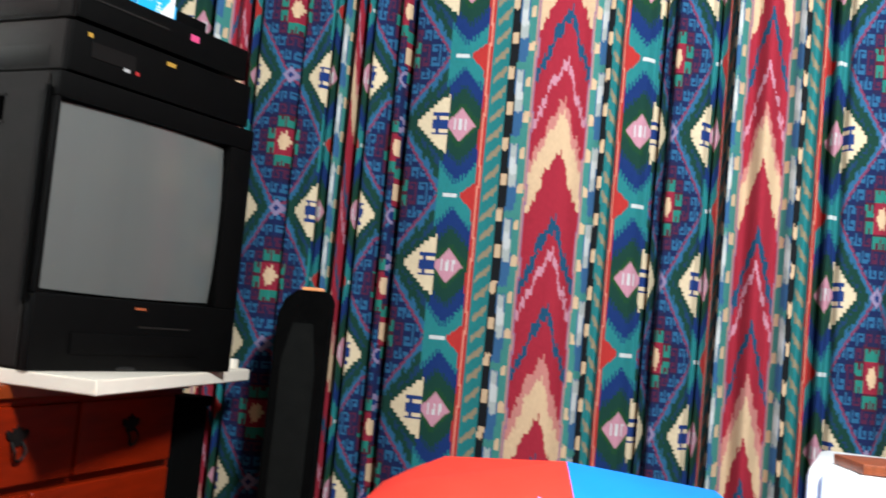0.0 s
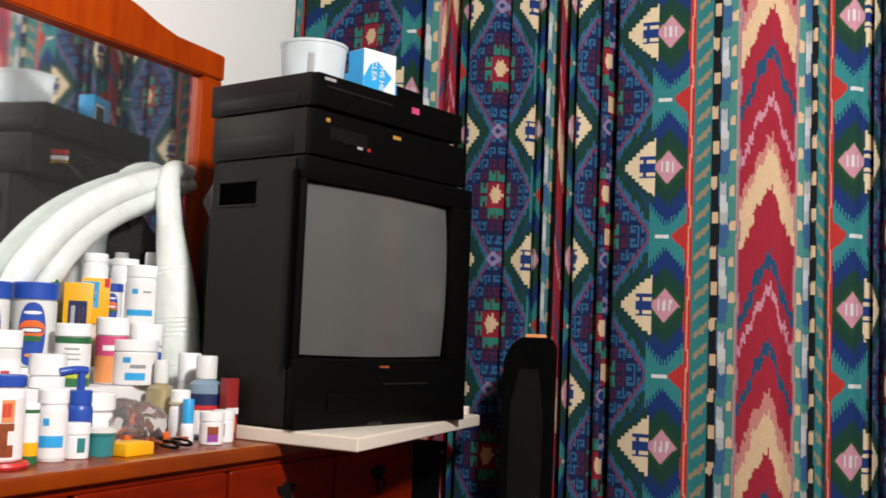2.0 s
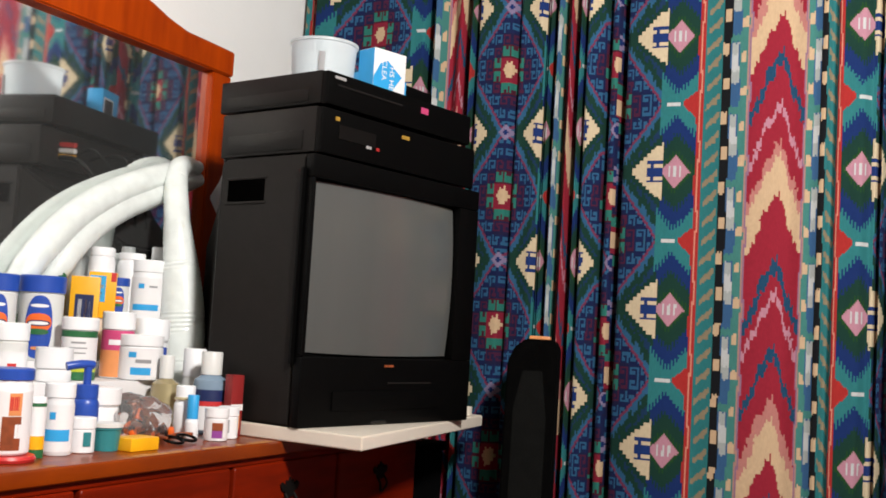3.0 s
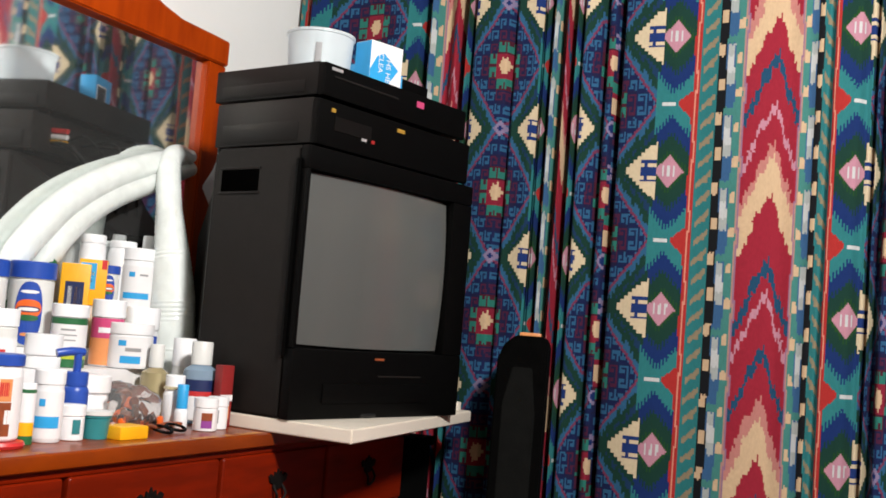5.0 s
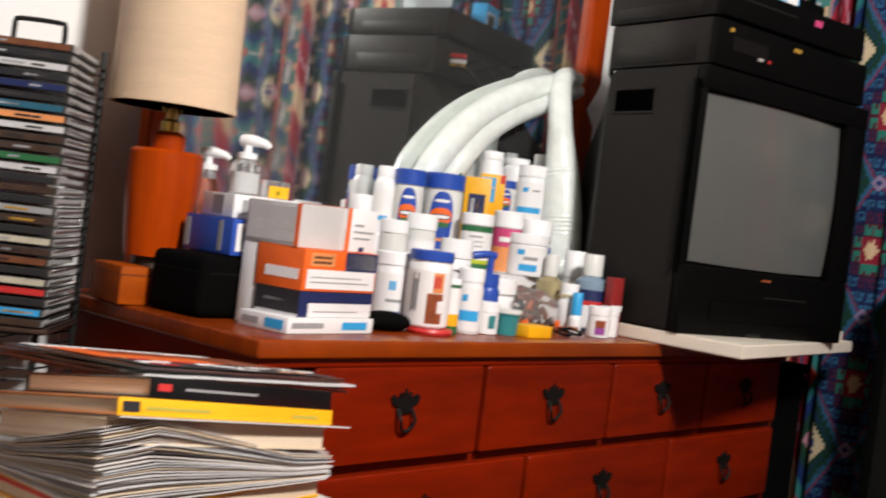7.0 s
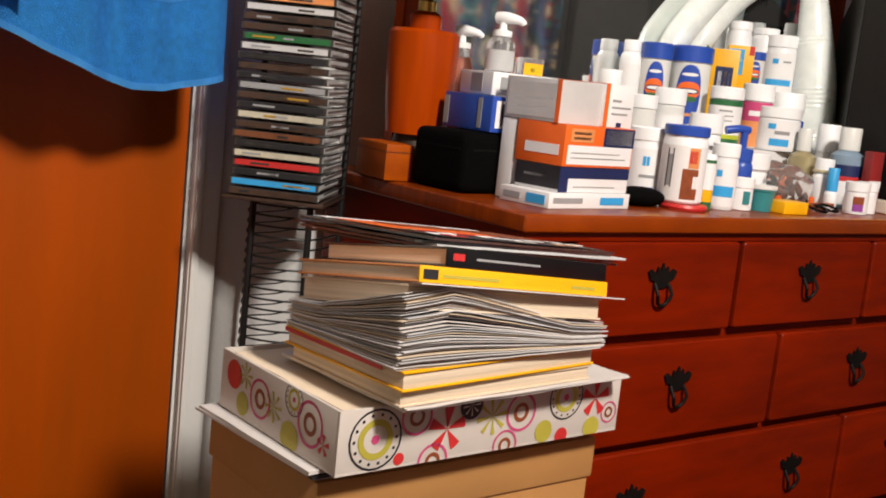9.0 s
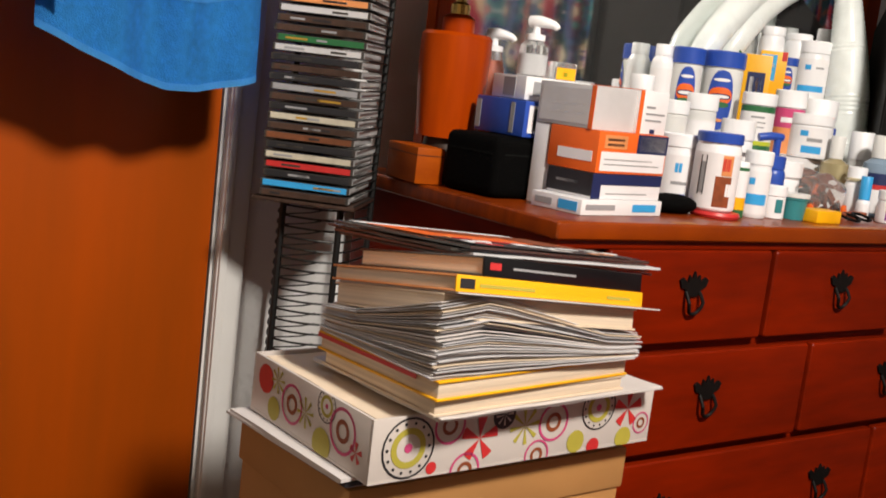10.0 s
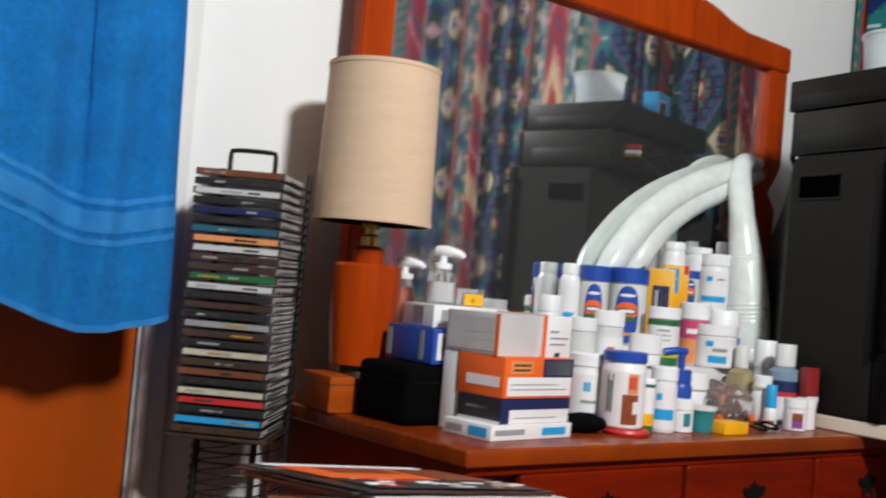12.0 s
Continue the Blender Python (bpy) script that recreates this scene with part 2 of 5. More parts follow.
def tube(points, radius, seg=10, bm=None, rib=0.0, rib_len=0.006, cap=True):
    """A round tube along a smooth line through points; rib makes it corrugated."""
    b = bm or bmesh.new()
    pts = [Vector(p) for p in points]
    rad = radius if isinstance(radius, (list, tuple)) else [radius] * len(pts)
    line, rr = [], []
    for i in range(len(pts) - 1):
        p0, p1, p2, p3 = pts[max(i - 1, 0)], pts[i], pts[i + 1], pts[min(i + 2, len(pts) - 1)]
        n = max(2, int((p2 - p1).length / (rib_len / 2 if rib else 0.012))) if len(pts) > 2 or rib else 1
        for k in range(n):
            t = k / n
            line.append(0.5 * ((2 * p1) + (p2 - p0) * t + (2 * p0 - 5 * p1 + 4 * p2 - p3) * t * t + (3 * p1 - p0 - 3 * p2 + p3) * t ** 3))
            rr.append(rad[i] * (1 - t) + rad[i + 1] * t)
    line.append(pts[-1])
    rr.append(rad[-1])
    rings, side = [], None
    for i, p in enumerate(line):
        d = (line[min(i + 1, len(line) - 1)] - line[max(i - 1, 0)]).normalized()
        if side is None:
            side = d.orthogonal().normalized()
        side = (side - d * side.dot(d)).normalized()
        up = d.cross(side)
        r = rr[i] + (rib if i % 2 else 0)
        rings.append([b.verts.new(p + r * (math.cos(a) * side + math.sin(a) * up)) for a in (2 * math.pi * k / seg for k in range(seg))])
    for p, q in zip(rings, rings[1:]):
        for i in range(seg):
            b.faces.new((p[i], p[(i + 1) % seg], q[(i + 1) % seg], q[i]))
    if cap:
        b.faces.new(rings[0][::-1])
        b.faces.new(rings[-1])
    return b


def prism(poly, axis, lo, hi, bm=None, bevel=0.0):
    """A plate with the outline poly, in the two other axes, from lo to hi along axis."""
    b = bmesh.new()
    def at(p, h):
        return {"x": (h, p[0], p[1]), "y": (p[0], h, p[1]), "z": (p[0], p[1], h)}[axis]
    low = [b.verts.new(at(p, lo)) for p in poly]
    high = [b.verts.new(at(p, hi)) for p in poly]
    b.faces.new(low[::-1])
    b.faces.new(high)
    for i in range(len(poly)):
        j = (i + 1) % len(poly)
        b.faces.new((low[i], low[j], high[j], high[i]))
    bmesh.ops.recalc_face_normals(b, faces=b.faces[:])
    if bevel:
        bmesh.ops.bevel(b, geom=b.edges[:], offset=bevel, segments=2, affect="EDGES", clamp_overlap=True)
    return merge(bm, b)

# ---- the room ----
WX, NY, EX, SY, TOP = -1.30, 2.56, 2.6, -1.6, 2.42
solid("floor", box(WX - 0.1, SY - 0.1, -0.08, EX + 0.1, NY + 0.1, 0), FLOOR, "unseen brown carpet floor, dark to cut bounced light", "floor")
solid("ceiling", box(WX - 0.1, SY - 0.1, TOP, EX + 0.1, NY + 0.1, TOP + 0.08), CEIL, "unseen ceiling, darkened to cut bounced light", "ceiling")
solid("wall_north", box(WX, NY, 0, EX, NY + 0.1, TOP), WALL, "white wall behind the patterned curtain", "wall")
solid("wall_east", box(EX, SY, 0, EX + 0.1, NY, TOP), DARKWALL, "unseen bedroom wall, dark to cut bounced light", "wall")
solid("wall_south", box(WX, SY - 0.1, 0, EX, SY, TOP), TANWALL, "unseen bedroom wall, tan tone set for bounced fill", "wall")
DY0, DY1, DH = -0.17, 0.605, 2.03
wall = box(WX - 0.1, DY1 + 0.012, 0, WX, NY, TOP)
box(WX - 0.1, SY, 0, WX, DY0 - 0.012, TOP, bm=wall)
box(WX - 0.1, DY0 - 0.012, DH + 0.012, WX, DY1 + 0.012, TOP, bm=wall)
solid("wall_west", wall, WALL, "white wall behind the dresser and mirror", "wall")
door = thing("door_1", "orange-brown flush wooden door with a towel on it", "door", pose(WX - 0.035, 0, 0), kind="structure")
part("door_leaf", box(0, DY0, 0.01, 0.04, DY1 - 0.004, DH, 0.003), DOORWOOD, door, "orange-stained flush veneer leaf")
part("towel_bar", tube([(0.18, -0.02, 1.70), (0.18, 0.585, 1.70)], 0.008), BRASS, door, "brass towel bar")
for yy in (0.0, 0.57):
    part("bracket", tube([(0.038, yy, 1.70), (0.18, yy, 1.70)], 0.007), BRASS, door)
part("knob", lathe([(0.0, 0.0), (0.028, 0.004), (0.012, 0.012), (0.012, 0.03), (0.026, 0.04), (0.026, 0.055), (0.0, 0.06)], 20), BRASS, door, "brass door knob")
scene.objects["knob"].matrix_basis = pose(0.04, 0.0, 0.98, 0, 90, 0)
part("jamb", box(-0.065, DY0 - 0.012, 0, 0.033, DY0 - 0.002, DH + 0.01), TRIM, door)
part("jamb", box(-0.065, DY1 + 0.002, 0, 0.033, DY1 + 0.012, DH + 0.01), TRIM, door)
case = box(WX, DY1 + 0.006, 0, WX + 0.014, DY1 + 0.05, DH + 0.05, 0.003)
box(WX, DY1 + 0.008, 0, WX + 0.02, DY1 + 0.02, DH + 0.02, 0.003, bm=case)
solid("trim", case, TRIM, "white moulded door casing", "trim")
solid("trim", box(WX, DY0 - 0.05, 0, WX + 0.014, DY0 - 0.006, DH + 0.05, 0.003), TRIM, "white moulded door casing", "trim")
solid("baseboard", box(WX, DY1 + 0.052, 0, WX + 0.012, NY, 0.09, 0.003), TRIM, "white painted baseboard", "baseboard")
fix = thing("ceiling_light", "round lit glass ceiling lamp", "lamp", pose(LAMP.x, LAMP.y, TOP))
part("canopy", lathe([(0.0, -0.03), (0.10, -0.025), (0.11, 0.0)]), BRASS, fix, "brass canopy")
globe = part("globe", lathe([(0.0, -0.295), (0.07, -0.285), (0.125, -0.245), (0.150, -0.180), (0.145, -0.110), (0.115, -0.055), (0.085, -0.028)], 36), GLOW, fix, "glowing white glass globe")
globe.visible_shadow = False

# ---- curtain: folded cloth with a woven pattern of chevrons, diamonds and meanders ----
KNOTS = [(-1.93, -1.285), (-1.857, -1.250), (-1.725, -1.06), (-1.644, -0.985), (-1.593, -0.94), (-1.48, -0.905), (-1.38, -0.839), (-1.20, -0.806),
         (-1.116, -0.786), (-1.035, -0.704), (-0.954, -0.632), (-0.905, -0.609), (-0.79, -0.588), (-0.69, -0.554), (-0.50, -0.530), (-0.426, -0.510),
         (-0.345, -0.442), (-0.30, -0.397), (-0.264, -0.351), (-0.213, -0.301), (-0.113, -0.203), (0.0, -0.086), (0.058, -0.038), (0.113, 0.004),
         (0.165, 0.032), (0.213, 0.077), (0.264, 0.112), (0.345, 0.139), (0.426, 0.200), (0.477, 0.222), (0.60, 0.255), (0.69, 0.317), (0.80, 0.386),
         (0.86, 0.421), (0.903, 0.447), (0.954, 0.472), (1.035, 0.540), (1.20, 0.64), (1.38, 0.76), (1.55, 0.86), (1.73, 1.0), (1.95, 1.12), (2.2, 1.30)]


def cloth_line(us):
    """Plan of the folded cloth: x follows the knots, spare width goes into folds in y."""
    ku, kx = np.array([k[0] for k in KNOTS]), np.array([k[1] for k in KNOTS])
    x = np.interp(us, ku, kx)
    y = np.full_like(us, 2.43)
    for i in range(len(ku) - 1):
        s = (us - ku[i]) / (ku[i + 1] - ku[i])
        on = (s >= 0) & (s <= 1)
        spare = max((ku[i + 1] - ku[i]) ** 2 - (kx[i + 1] - kx[i]) ** 2, 0) ** 0.5
        deep = 0.46 * spare if kx[i + 1] - kx[i] < 0.75 * (ku[i + 1] - ku[i]) else 0.12 * spare
        y = np.where(on, y + deep * np.sin(np.pi * s) ** 2, y)
    k = np.ones(5) / 5
    xs, ys = np.convolve(np.pad(x, 2, "edge"), k, "valid"), np.convolve(np.pad(y, 2, "edge"), k, "valid")
    for u0, deep in ((-1.02, 0.022), (-0.905, 0.03), (-0.52, 0.022), (-0.375, 0.03), (-0.335, 0.06), (0.26, 0.035), (0.47, 0.02), (0.88, 0.03)):
        ys = ys + deep * np.exp(-((us - u0) / 0.007) ** 2)
    return xs, ys + 0.006 * np.sin(us * 31)


C_CREAM, C_RED, C_BLUE, C_PINK, C_NAVY, C_GREEN, C_TEAL = (0.52, 0.37, 0.23), (0.26, 0.014, 0.030), (0.011, 0.055, 0.115), (0.42, 0.20, 0.26), (0.006, 0.022, 0.110), (0.006, 0.034, 0.024), (0.022, 0.155, 0.165)
C_BLACK, C_WHITE, C_TAN, C_LILAC, C_ROSE, C_DEEP, C_SCAR = (0.005, 0.006, 0.008), (0.48, 0.50, 0.50), (0.24, 0.19, 0.12), (0.24, 0.13, 0.21), (0.42, 0.17, 0.15), (0.014, 0.036, 0.13), (0.33, 0.022, 0.020)
CHEV = [(0, 4), (22, 1), (90, 0), (200, 2), (228, 0), (255, 3), (272, 0), (350, 2), (372, 0), (435, 4), (470, 1), (535, 0), (600, 2), (625, 0), (690, 3), (706, 0)]
CHEV_C = (C_RED, C_CREAM, C_BLUE, C_PINK, C_ROSE)


def weave(u, z):
    """The colour of the cloth at the width u and height z."""
    z = np.where(u < -0.345, z - 0.099, z)          # each further width of cloth hangs a little higher
    z = np.where(u < -1.48, z - 0.111, z)
    w = np.mod(u + 0.345, 0.69) - 0.345
    s = np.abs(w)
    d = z - 1.347
    dz = np.mod(d + 0.15, 0.30) - 0.15
    m = np.abs(dz)
    h = np.abs(np.mod(d, 0.30) - 0.15)
    c = np.empty(u.shape + (3,))
    c[:] = C_DEEP
    def put(mask, rgb):
        c[mask] = rgb
    col = np.floor(u / 0.0034)
    jt = np.mod(np.sin(col * 12.9898) * 4375.85, 1.0) - 0.5
    q4 = np.floor(s / 0.0034) * 0.0034
    # chevron band with ikat teeth
    px = np.mod(((1.413 - z) - 2.5 * q4 + 0.022 * jt) / 0.00122, 760)
    band = s < 0.058
    put(band, C_RED)
    for lo, k in CHEV:
        put(band & (px >= lo), CHEV_C[k])
    put((s >= 0.058) & (s < 0.0615), C_LILAC)
    put((s >= 0.0615) & (s < 0.065), (0.36, 0.20, 0.17))
    dots = np.abs(np.mod(z + 0.02 + 0.004 * jt, 0.075) - 0.0375) + 0.004 * jt
    put((s >= 0.065) & (s < 0.081), (0.05, 0.19, 0.17))
    put((s >= 0.067) & (s < 0.079) & (dots < 0.011), C_CREAM)
    ik = np.mod(z + 0.035 + 0.02 * jt, 0.157)
    put((s >= 0.081) & (s < 0.100), (0.035, 0.10, 0.22))
    put((s >= 0.083) & (s < 0.098) & (ik < 0.088), (0.34, 0.37, 0.36))
    put((s >= 0.083) & (s < 0.098) & (np.abs(ik - 0.044) < 0.018), C_WHITE)
    put((s >= 0.081) & (s < 0.100) & (np.abs(ik - 0.098) < 0.008), (0.05, 0.19, 0.17))
    put((s >= 0.100) & (s < 0.118), C_BLACK)
    put((s >= 0.103) & (s < 0.116) & (np.abs(np.mod(z + 0.006 * jt, 0.075) - 0.0375) < 0.013), C_CREAM)
    put((s >= 0.118) & (s < 0.158), C_TEAL)
    hook = np.mod(z + 0.9 * (s - 0.116), 0.042)
    put((s >= 0.122) & (s < 0.152) & (hook < 0.013), C_TAN)
    put((s >= 0.128) & (s < 0.140) & (np.mod(z, 0.042) > 0.024) & (np.mod(z, 0.042) < 0.031), C_TAN)
    put((s >= 0.158) & (s < 0.172), C_SCAR)
    put((s >= 0.1635) & (s < 0.167), (0.55, 0.22, 0.16))
    # diamond column
    ds = np.abs(s - 0.213)
    dcol = (s >= 0.172) & (s < 0.255)
    stp = np.floor(ds / 0.0068) * 0.0068 + 0.008 * np.mod(np.floor(s / 0.0034), 2)
    put(dcol, C_TEAL)
    put(dcol & (m + 1.1 * stp < 0.125), C_NAVY)
    put(dcol & (m + 1.1 * stp < 0.085), C_GREEN)
    put(dcol & (m + 1.1 * stp < 0.045), (0.012, 0.055, 0.012))
    put(dcol & (m / 0.036 + ds / 0.032 < 1), C_PINK)
    put(dcol & (m < 0.012) & (np.abs(np.mod(s - 0.213 + 0.006, 0.012) - 0.006) < 0.0022) & (ds < 0.02), C_WHITE)
    put(dcol & (h < 0.004) & (s > 0.205) & (s < 0.236), C_WHITE)
    put(dcol & (h < 0.030 - 0.9 * (s - 0.172)) & (s < 0.2), C_SCAR)
    # stepped medallion: rings of square keys round a cream flower, inside a red zigzag
    fld = s >= 0.240
    t = 0.345 - s
    mea = fld & (s >= 0.250)
    cw, ch = 0.0188, 0.030
    e = t / 0.095 + h / 0.150
    ring = np.floor(t / cw) + np.floor(h / ch)
    a, v = np.mod(t, cw) / cw, np.mod(h, ch) / ch
    key = (v > 0.80) | (a < 0.18) & (v > 0.2) | (v < 0.18) & (a < 0.82) | (a > 0.62) & (a < 0.80) & (v > 0.18) & (v < 0.62) | (v > 0.44) & (v < 0.62) & (a > 0.36) & (a < 0.8)
    c_mid = (0.022, 0.092, 0.190)
    put(mea, (0.008, 0.030, 0.085))
    put(mea & (e + 0.10 * jt < 1.34), C_GREEN)
    put(mea & (e + 0.12 * jt < 1.17), c_mid)
    put(mea & (e < 1.0), c_mid)
    put(mea & (e < 1.0) & key, (0.006, 0.012, 0.060))
    put(mea & (ring <= 2), (0.058, 0.010, 0.036))
    put(mea & (ring == 2) & key, (0.010, 0.010, 0.045))
    put(mea & (ring == 1), (0.060, 0.008, 0.020))
    bat = (np.abs(a - 0.5) < 0.44) & (np.abs(v - 0.5) < 0.40) & ~((np.abs(a - 0.45) < 0.16) & (v > 0.55))
    put(mea & (ring == 1) & bat, (0.020, 0.150, 0.120))
    put(mea & (ring == 0), (0.200, 0.012, 0.030))
    put(mea & (t / 0.013 + h / 0.034 < 1) & ~((t < 0.0040) & (h > 0.018)), C_CREAM)
    put(mea & (e > 1.0) & (e < 1.06), (0.150, 0.028, 0.070))
    put(mea & (t / 0.016 + m / 0.020 < 1), (0.20, 0.16, 0.27))
    put(mea & (t / 0.007 + m / 0.009 < 1), C_NAVY)
    # cream stepped half-rounds beside the diamonds, with a blue core
    sq, zq = np.floor((s - 0.246) / 0.0066) * 0.0066, np.floor(m / 0.0080) * 0.0080
    put(fld & (sq / 0.064 + zq / 0.078 < 1) & (s > 0.246), C_GREEN)
    put(fld & (sq / 0.050 + zq / 0.056 < 1), (0.56, 0.46, 0.31))
    put(fld & (m < 0.024) & (sq < 0.024), (0.010, 0.030, 0.140))
    put(fld & (m < 0.018) & (m > 0.009) & (sq < 0.011), (0.56, 0.46, 0.31))
    put(fld & (m < 0.018) & (m > 0.009) & (sq > 0.015) & (sq < 0.024), (0.56, 0.46, 0.31))
    return c


def curtain():
    du, dzz, z0, z1 = 0.0033, 0.0040, 0.06, 2.16
    us = np.arange(-1.93, 2.2, du)
    zs = np.arange(z0, z1, dzz)
    x, y = cloth_line(us)
    n, k = len(us), len(zs)
    X = np.repeat(x[None, :], k, 0)
    sway = 0.004 * np.sin(us * 9)[None, :] * (1.2 - zs)[:, None]
    Y = np.repeat(y[None, :], k, 0) + sway + 0.003 * np.sin(zs * 5)[:, None] * np.sin(us * 17)[None, :]
    Z = np.repeat(zs[:, None], n, 1)
    co = np.stack([X, Y, Z], -1).reshape(-1, 3)
    i = (np.arange(k - 1)[:, None] * n + np.arange(n - 1)[None, :]).ravel()
    quads = np.stack([i, i + 1, i + n + 1, i + n], 1)
    me = bpy.data.meshes.new("curtain")
    me.vertices.add(len(co))
    me.vertices.foreach_set("co", co.ravel())
    me.loops.add(quads.size)
    me.loops.foreach_set("vertex_index", quads.ravel())
    me.polygons.add(len(quads))
    me.polygons.foreach_set("loop_start", np.arange(len(quads)) * 4)
    me.update(calc_edges=True)
    U, V = np.meshgrid((us[:-1] + us[1:]) / 2, (zs[:-1] + zs[1:]) / 2)
    U = U + 0.0012 * np.sin(V * 41 + U * 13)
    rgb = weave(U, V).reshape(-1, 3)
    at = me.attributes.new("weave", "FLOAT_COLOR", "FACE")
    at.data.foreach_set("color", np.concatenate([rgb, np.ones((len(rgb), 1))], 1).ravel())
    me.polygons.foreach_set("use_smooth", [True] * len(me.polygons))
    m = bpy.data.materials.new("woven_curtain_cloth")
    m.use_nodes = True
    nt = m.node_tree
    b = nt.nodes["Principled BSDF"]
    b.inputs["Roughness"].default_value = 0.9
    b.inputs["Specular IOR Level"].default_value = 0.2
    a = nt.nodes.new("ShaderNodeAttribute")
    a.attribute_name = "weave"
    nz = nt.nodes.new("ShaderNodeTexNoise")
    nz.inputs["Scale"].default_value, nz.inputs["Detail"].default_value = 220, 4
    mx = nt.nodes.new("ShaderNodeMix")
    mx.data_type, mx.blend_type = "RGBA", "MULTIPLY"
    mx.inputs["Factor"].default_value = 0.3
    nt.links.new(a.outputs["Color"], mx.inputs["A"])
    nt.links.new(nz.outputs["Fac"], mx.inputs["B"])
    hs = nt.nodes.new("ShaderNodeHueSaturation")
    hs.inputs["Value"].default_value = 1.10
    nt.links.new(mx.outputs["Result"], hs.inputs["Color"])
    nt.links.new(hs.outputs[0], b.inputs["Base Color"])
    wv = nt.nodes.new("ShaderNodeTexNoise")
    wv.inputs["Scale"].default_value = 900
    bp = nt.nodes.new("ShaderNodeBump")
    bp.inputs["Strength"].default_value, bp.inputs["Distance"].default_value = 0.3, 0.001
    nt.links.new(wv.outputs["Fac"], bp.inputs["Height"])
    nt.links.new(bp.outputs[0], b.inputs["Normal"])
    me.materials.append(m)
    e = thing("curtain", "long folded curtain in blue, red and teal ikat chevrons and diamonds", "curtain", pose(0, 0, 0))
    ob = new("cloth", me)
    ob.parent = e
    part("rod", tube([(-1.28, 2.45, 2.17), (1.32, 2.45, 2.17)], 0.012), BRASS, e, "brass curtain rod")


curtain()

# ---- dresser with mirror ----
FX, DT, D0, D1 = -0.797, 0.769, 0.815, 2.262
dresser = thing("dresser", "long red-brown stained maple dresser with three rows of drawers", "dresser", pose(0, 0, 0))
body = box(WX + 0.03, D0 + 0.012, 0.06, FX - 0.006, D1 - 0.012, DT - 0.024, 0.003)
part("carcass", body, WOOD, dresser)
part("plinth", box(WX + 0.05, D0 + 0.03, 0, FX - 0.04, D1 - 0.03, 0.06), DARKWOOD, dresser)
part("dresser_top", box(WX + 0.02, D0 - 0.004, DT - 0.024, FX + 0.020, D1 + 0.004, DT, 0.006, 3), WOOD_TOP, dresser, "scuffed glossy orange-brown top")
part("moulding", box(FX - 0.006, D0 + 0.006, DT - 0.036, FX + 0.010, D1 - 0.006, DT - 0.024, 0.004), WOOD_H, dresser)
for y0, y1, seed in ((1.34, 1.46, 2), (1.02, 1.06, 3), (1.50, 1.56, 5), (1.62, 1.68, 7), (1.47, 1.485, 8), (1.18, 1.20, 9), (1.58, 1.60, 11)):
    rng = random.Random(seed)
    n = 14
    top = [(FX + 0.016 + rng.uniform(-0.002, 0.002), y0 + (y1 - y0) * i / n) for i in range(n + 1)]
    back = [(FX + 0.006 - rng.uniform(0, 0.007), y1 - (y1 - y0) * i / n) for i in range(n + 1)]
    part("scuff", prism(top + back, "z", DT, DT + 0.0004), WORN, dresser, "pale worn patch", 0)


def pull(y, z):
    half = ((0.0, 1.0), (0.17, 0.60), (0.36, 0.82), (0.44, 0.46), (0.78, 0.70), (1.0, 0.56), (0.86, 0.22), (0.52, 0.10), (0.44, -0.16), (0.20, -0.24))
    rim = [(y + a * 0.028, z + 0.002 + b * 0.028) for a, b in half] + [(y - a * 0.028, z + 0.002 + b * 0.028) for a, b in half[:0:-1]]
    p = part("pull", prism(rim, "x", FX + 0.012, FX + 0.0155), IRON, dresser, "black iron pull with a pierced plate", 0)
    bail = tube([(FX + 0.014, y - 0.013, z + 0.002), (FX + 0.023, y - 0.014, z - 0.012), (FX + 0.020, y - 0.008, z - 0.025), (FX + 0.019, y, z - 0.028), (FX + 0.020, y + 0.008, z - 0.025), (FX + 0.023, y + 0.014, z - 0.012), (FX + 0.014, y + 0.013, z + 0.002)], 0.0026, 8)
    ob = part("bail", bail, IRON, p)
    return p


def drawer(y0, y1, z0, z1, pulls):
    part("drawer_front", box(FX - 0.004, y0, z0, FX + 0.012, y1, z1, 0.006, 3), WOOD_H, dresser)
    for py in pulls:
        pull(py, (z0 + z1) / 2 + 0.006)


for y0, y1 in ((0.912, 1.236), (1.246, 1.574), (1.584, 1.900), (1.910, 2.224)):
    drawer(y0, y1, 0.604, 0.733, ((y0 + y1) / 2,))
for y0, y1 in ((0.912, 1.360), (1.370, 1.790), (1.800, 2.224)):
    drawer(y0, y1, 0.448, 0.590, ((y0 + y1) / 2,))
for y0, y1 in ((0.912, 1.572), (1.582, 2.224)):
    drawer(y0, y1, 0.270, 0.436, (y0 + 0.16, y1 - 0.13))
    drawer(y0, y1, 0.085, 0.256, (y0 + 0.16, y1 - 0.13))

# plain black box added so the gap between dresser and curtain stays dark
crate = thing("dark_gap_box", "black box added to keep the gap beside the dresser dark", "crate", pose(-1.03, 2.338, 0))
part("gap_box_body", box(-0.22, -0.065, 0.0, 0.225, 0.065, 0.70, 0.008), BLACKCASE, crate)
part("gap_box_rim", box(-0.226, -0.069, 0.70, 0.231, 0.069, 0.722, 0.004), BLACKFAB, crate)

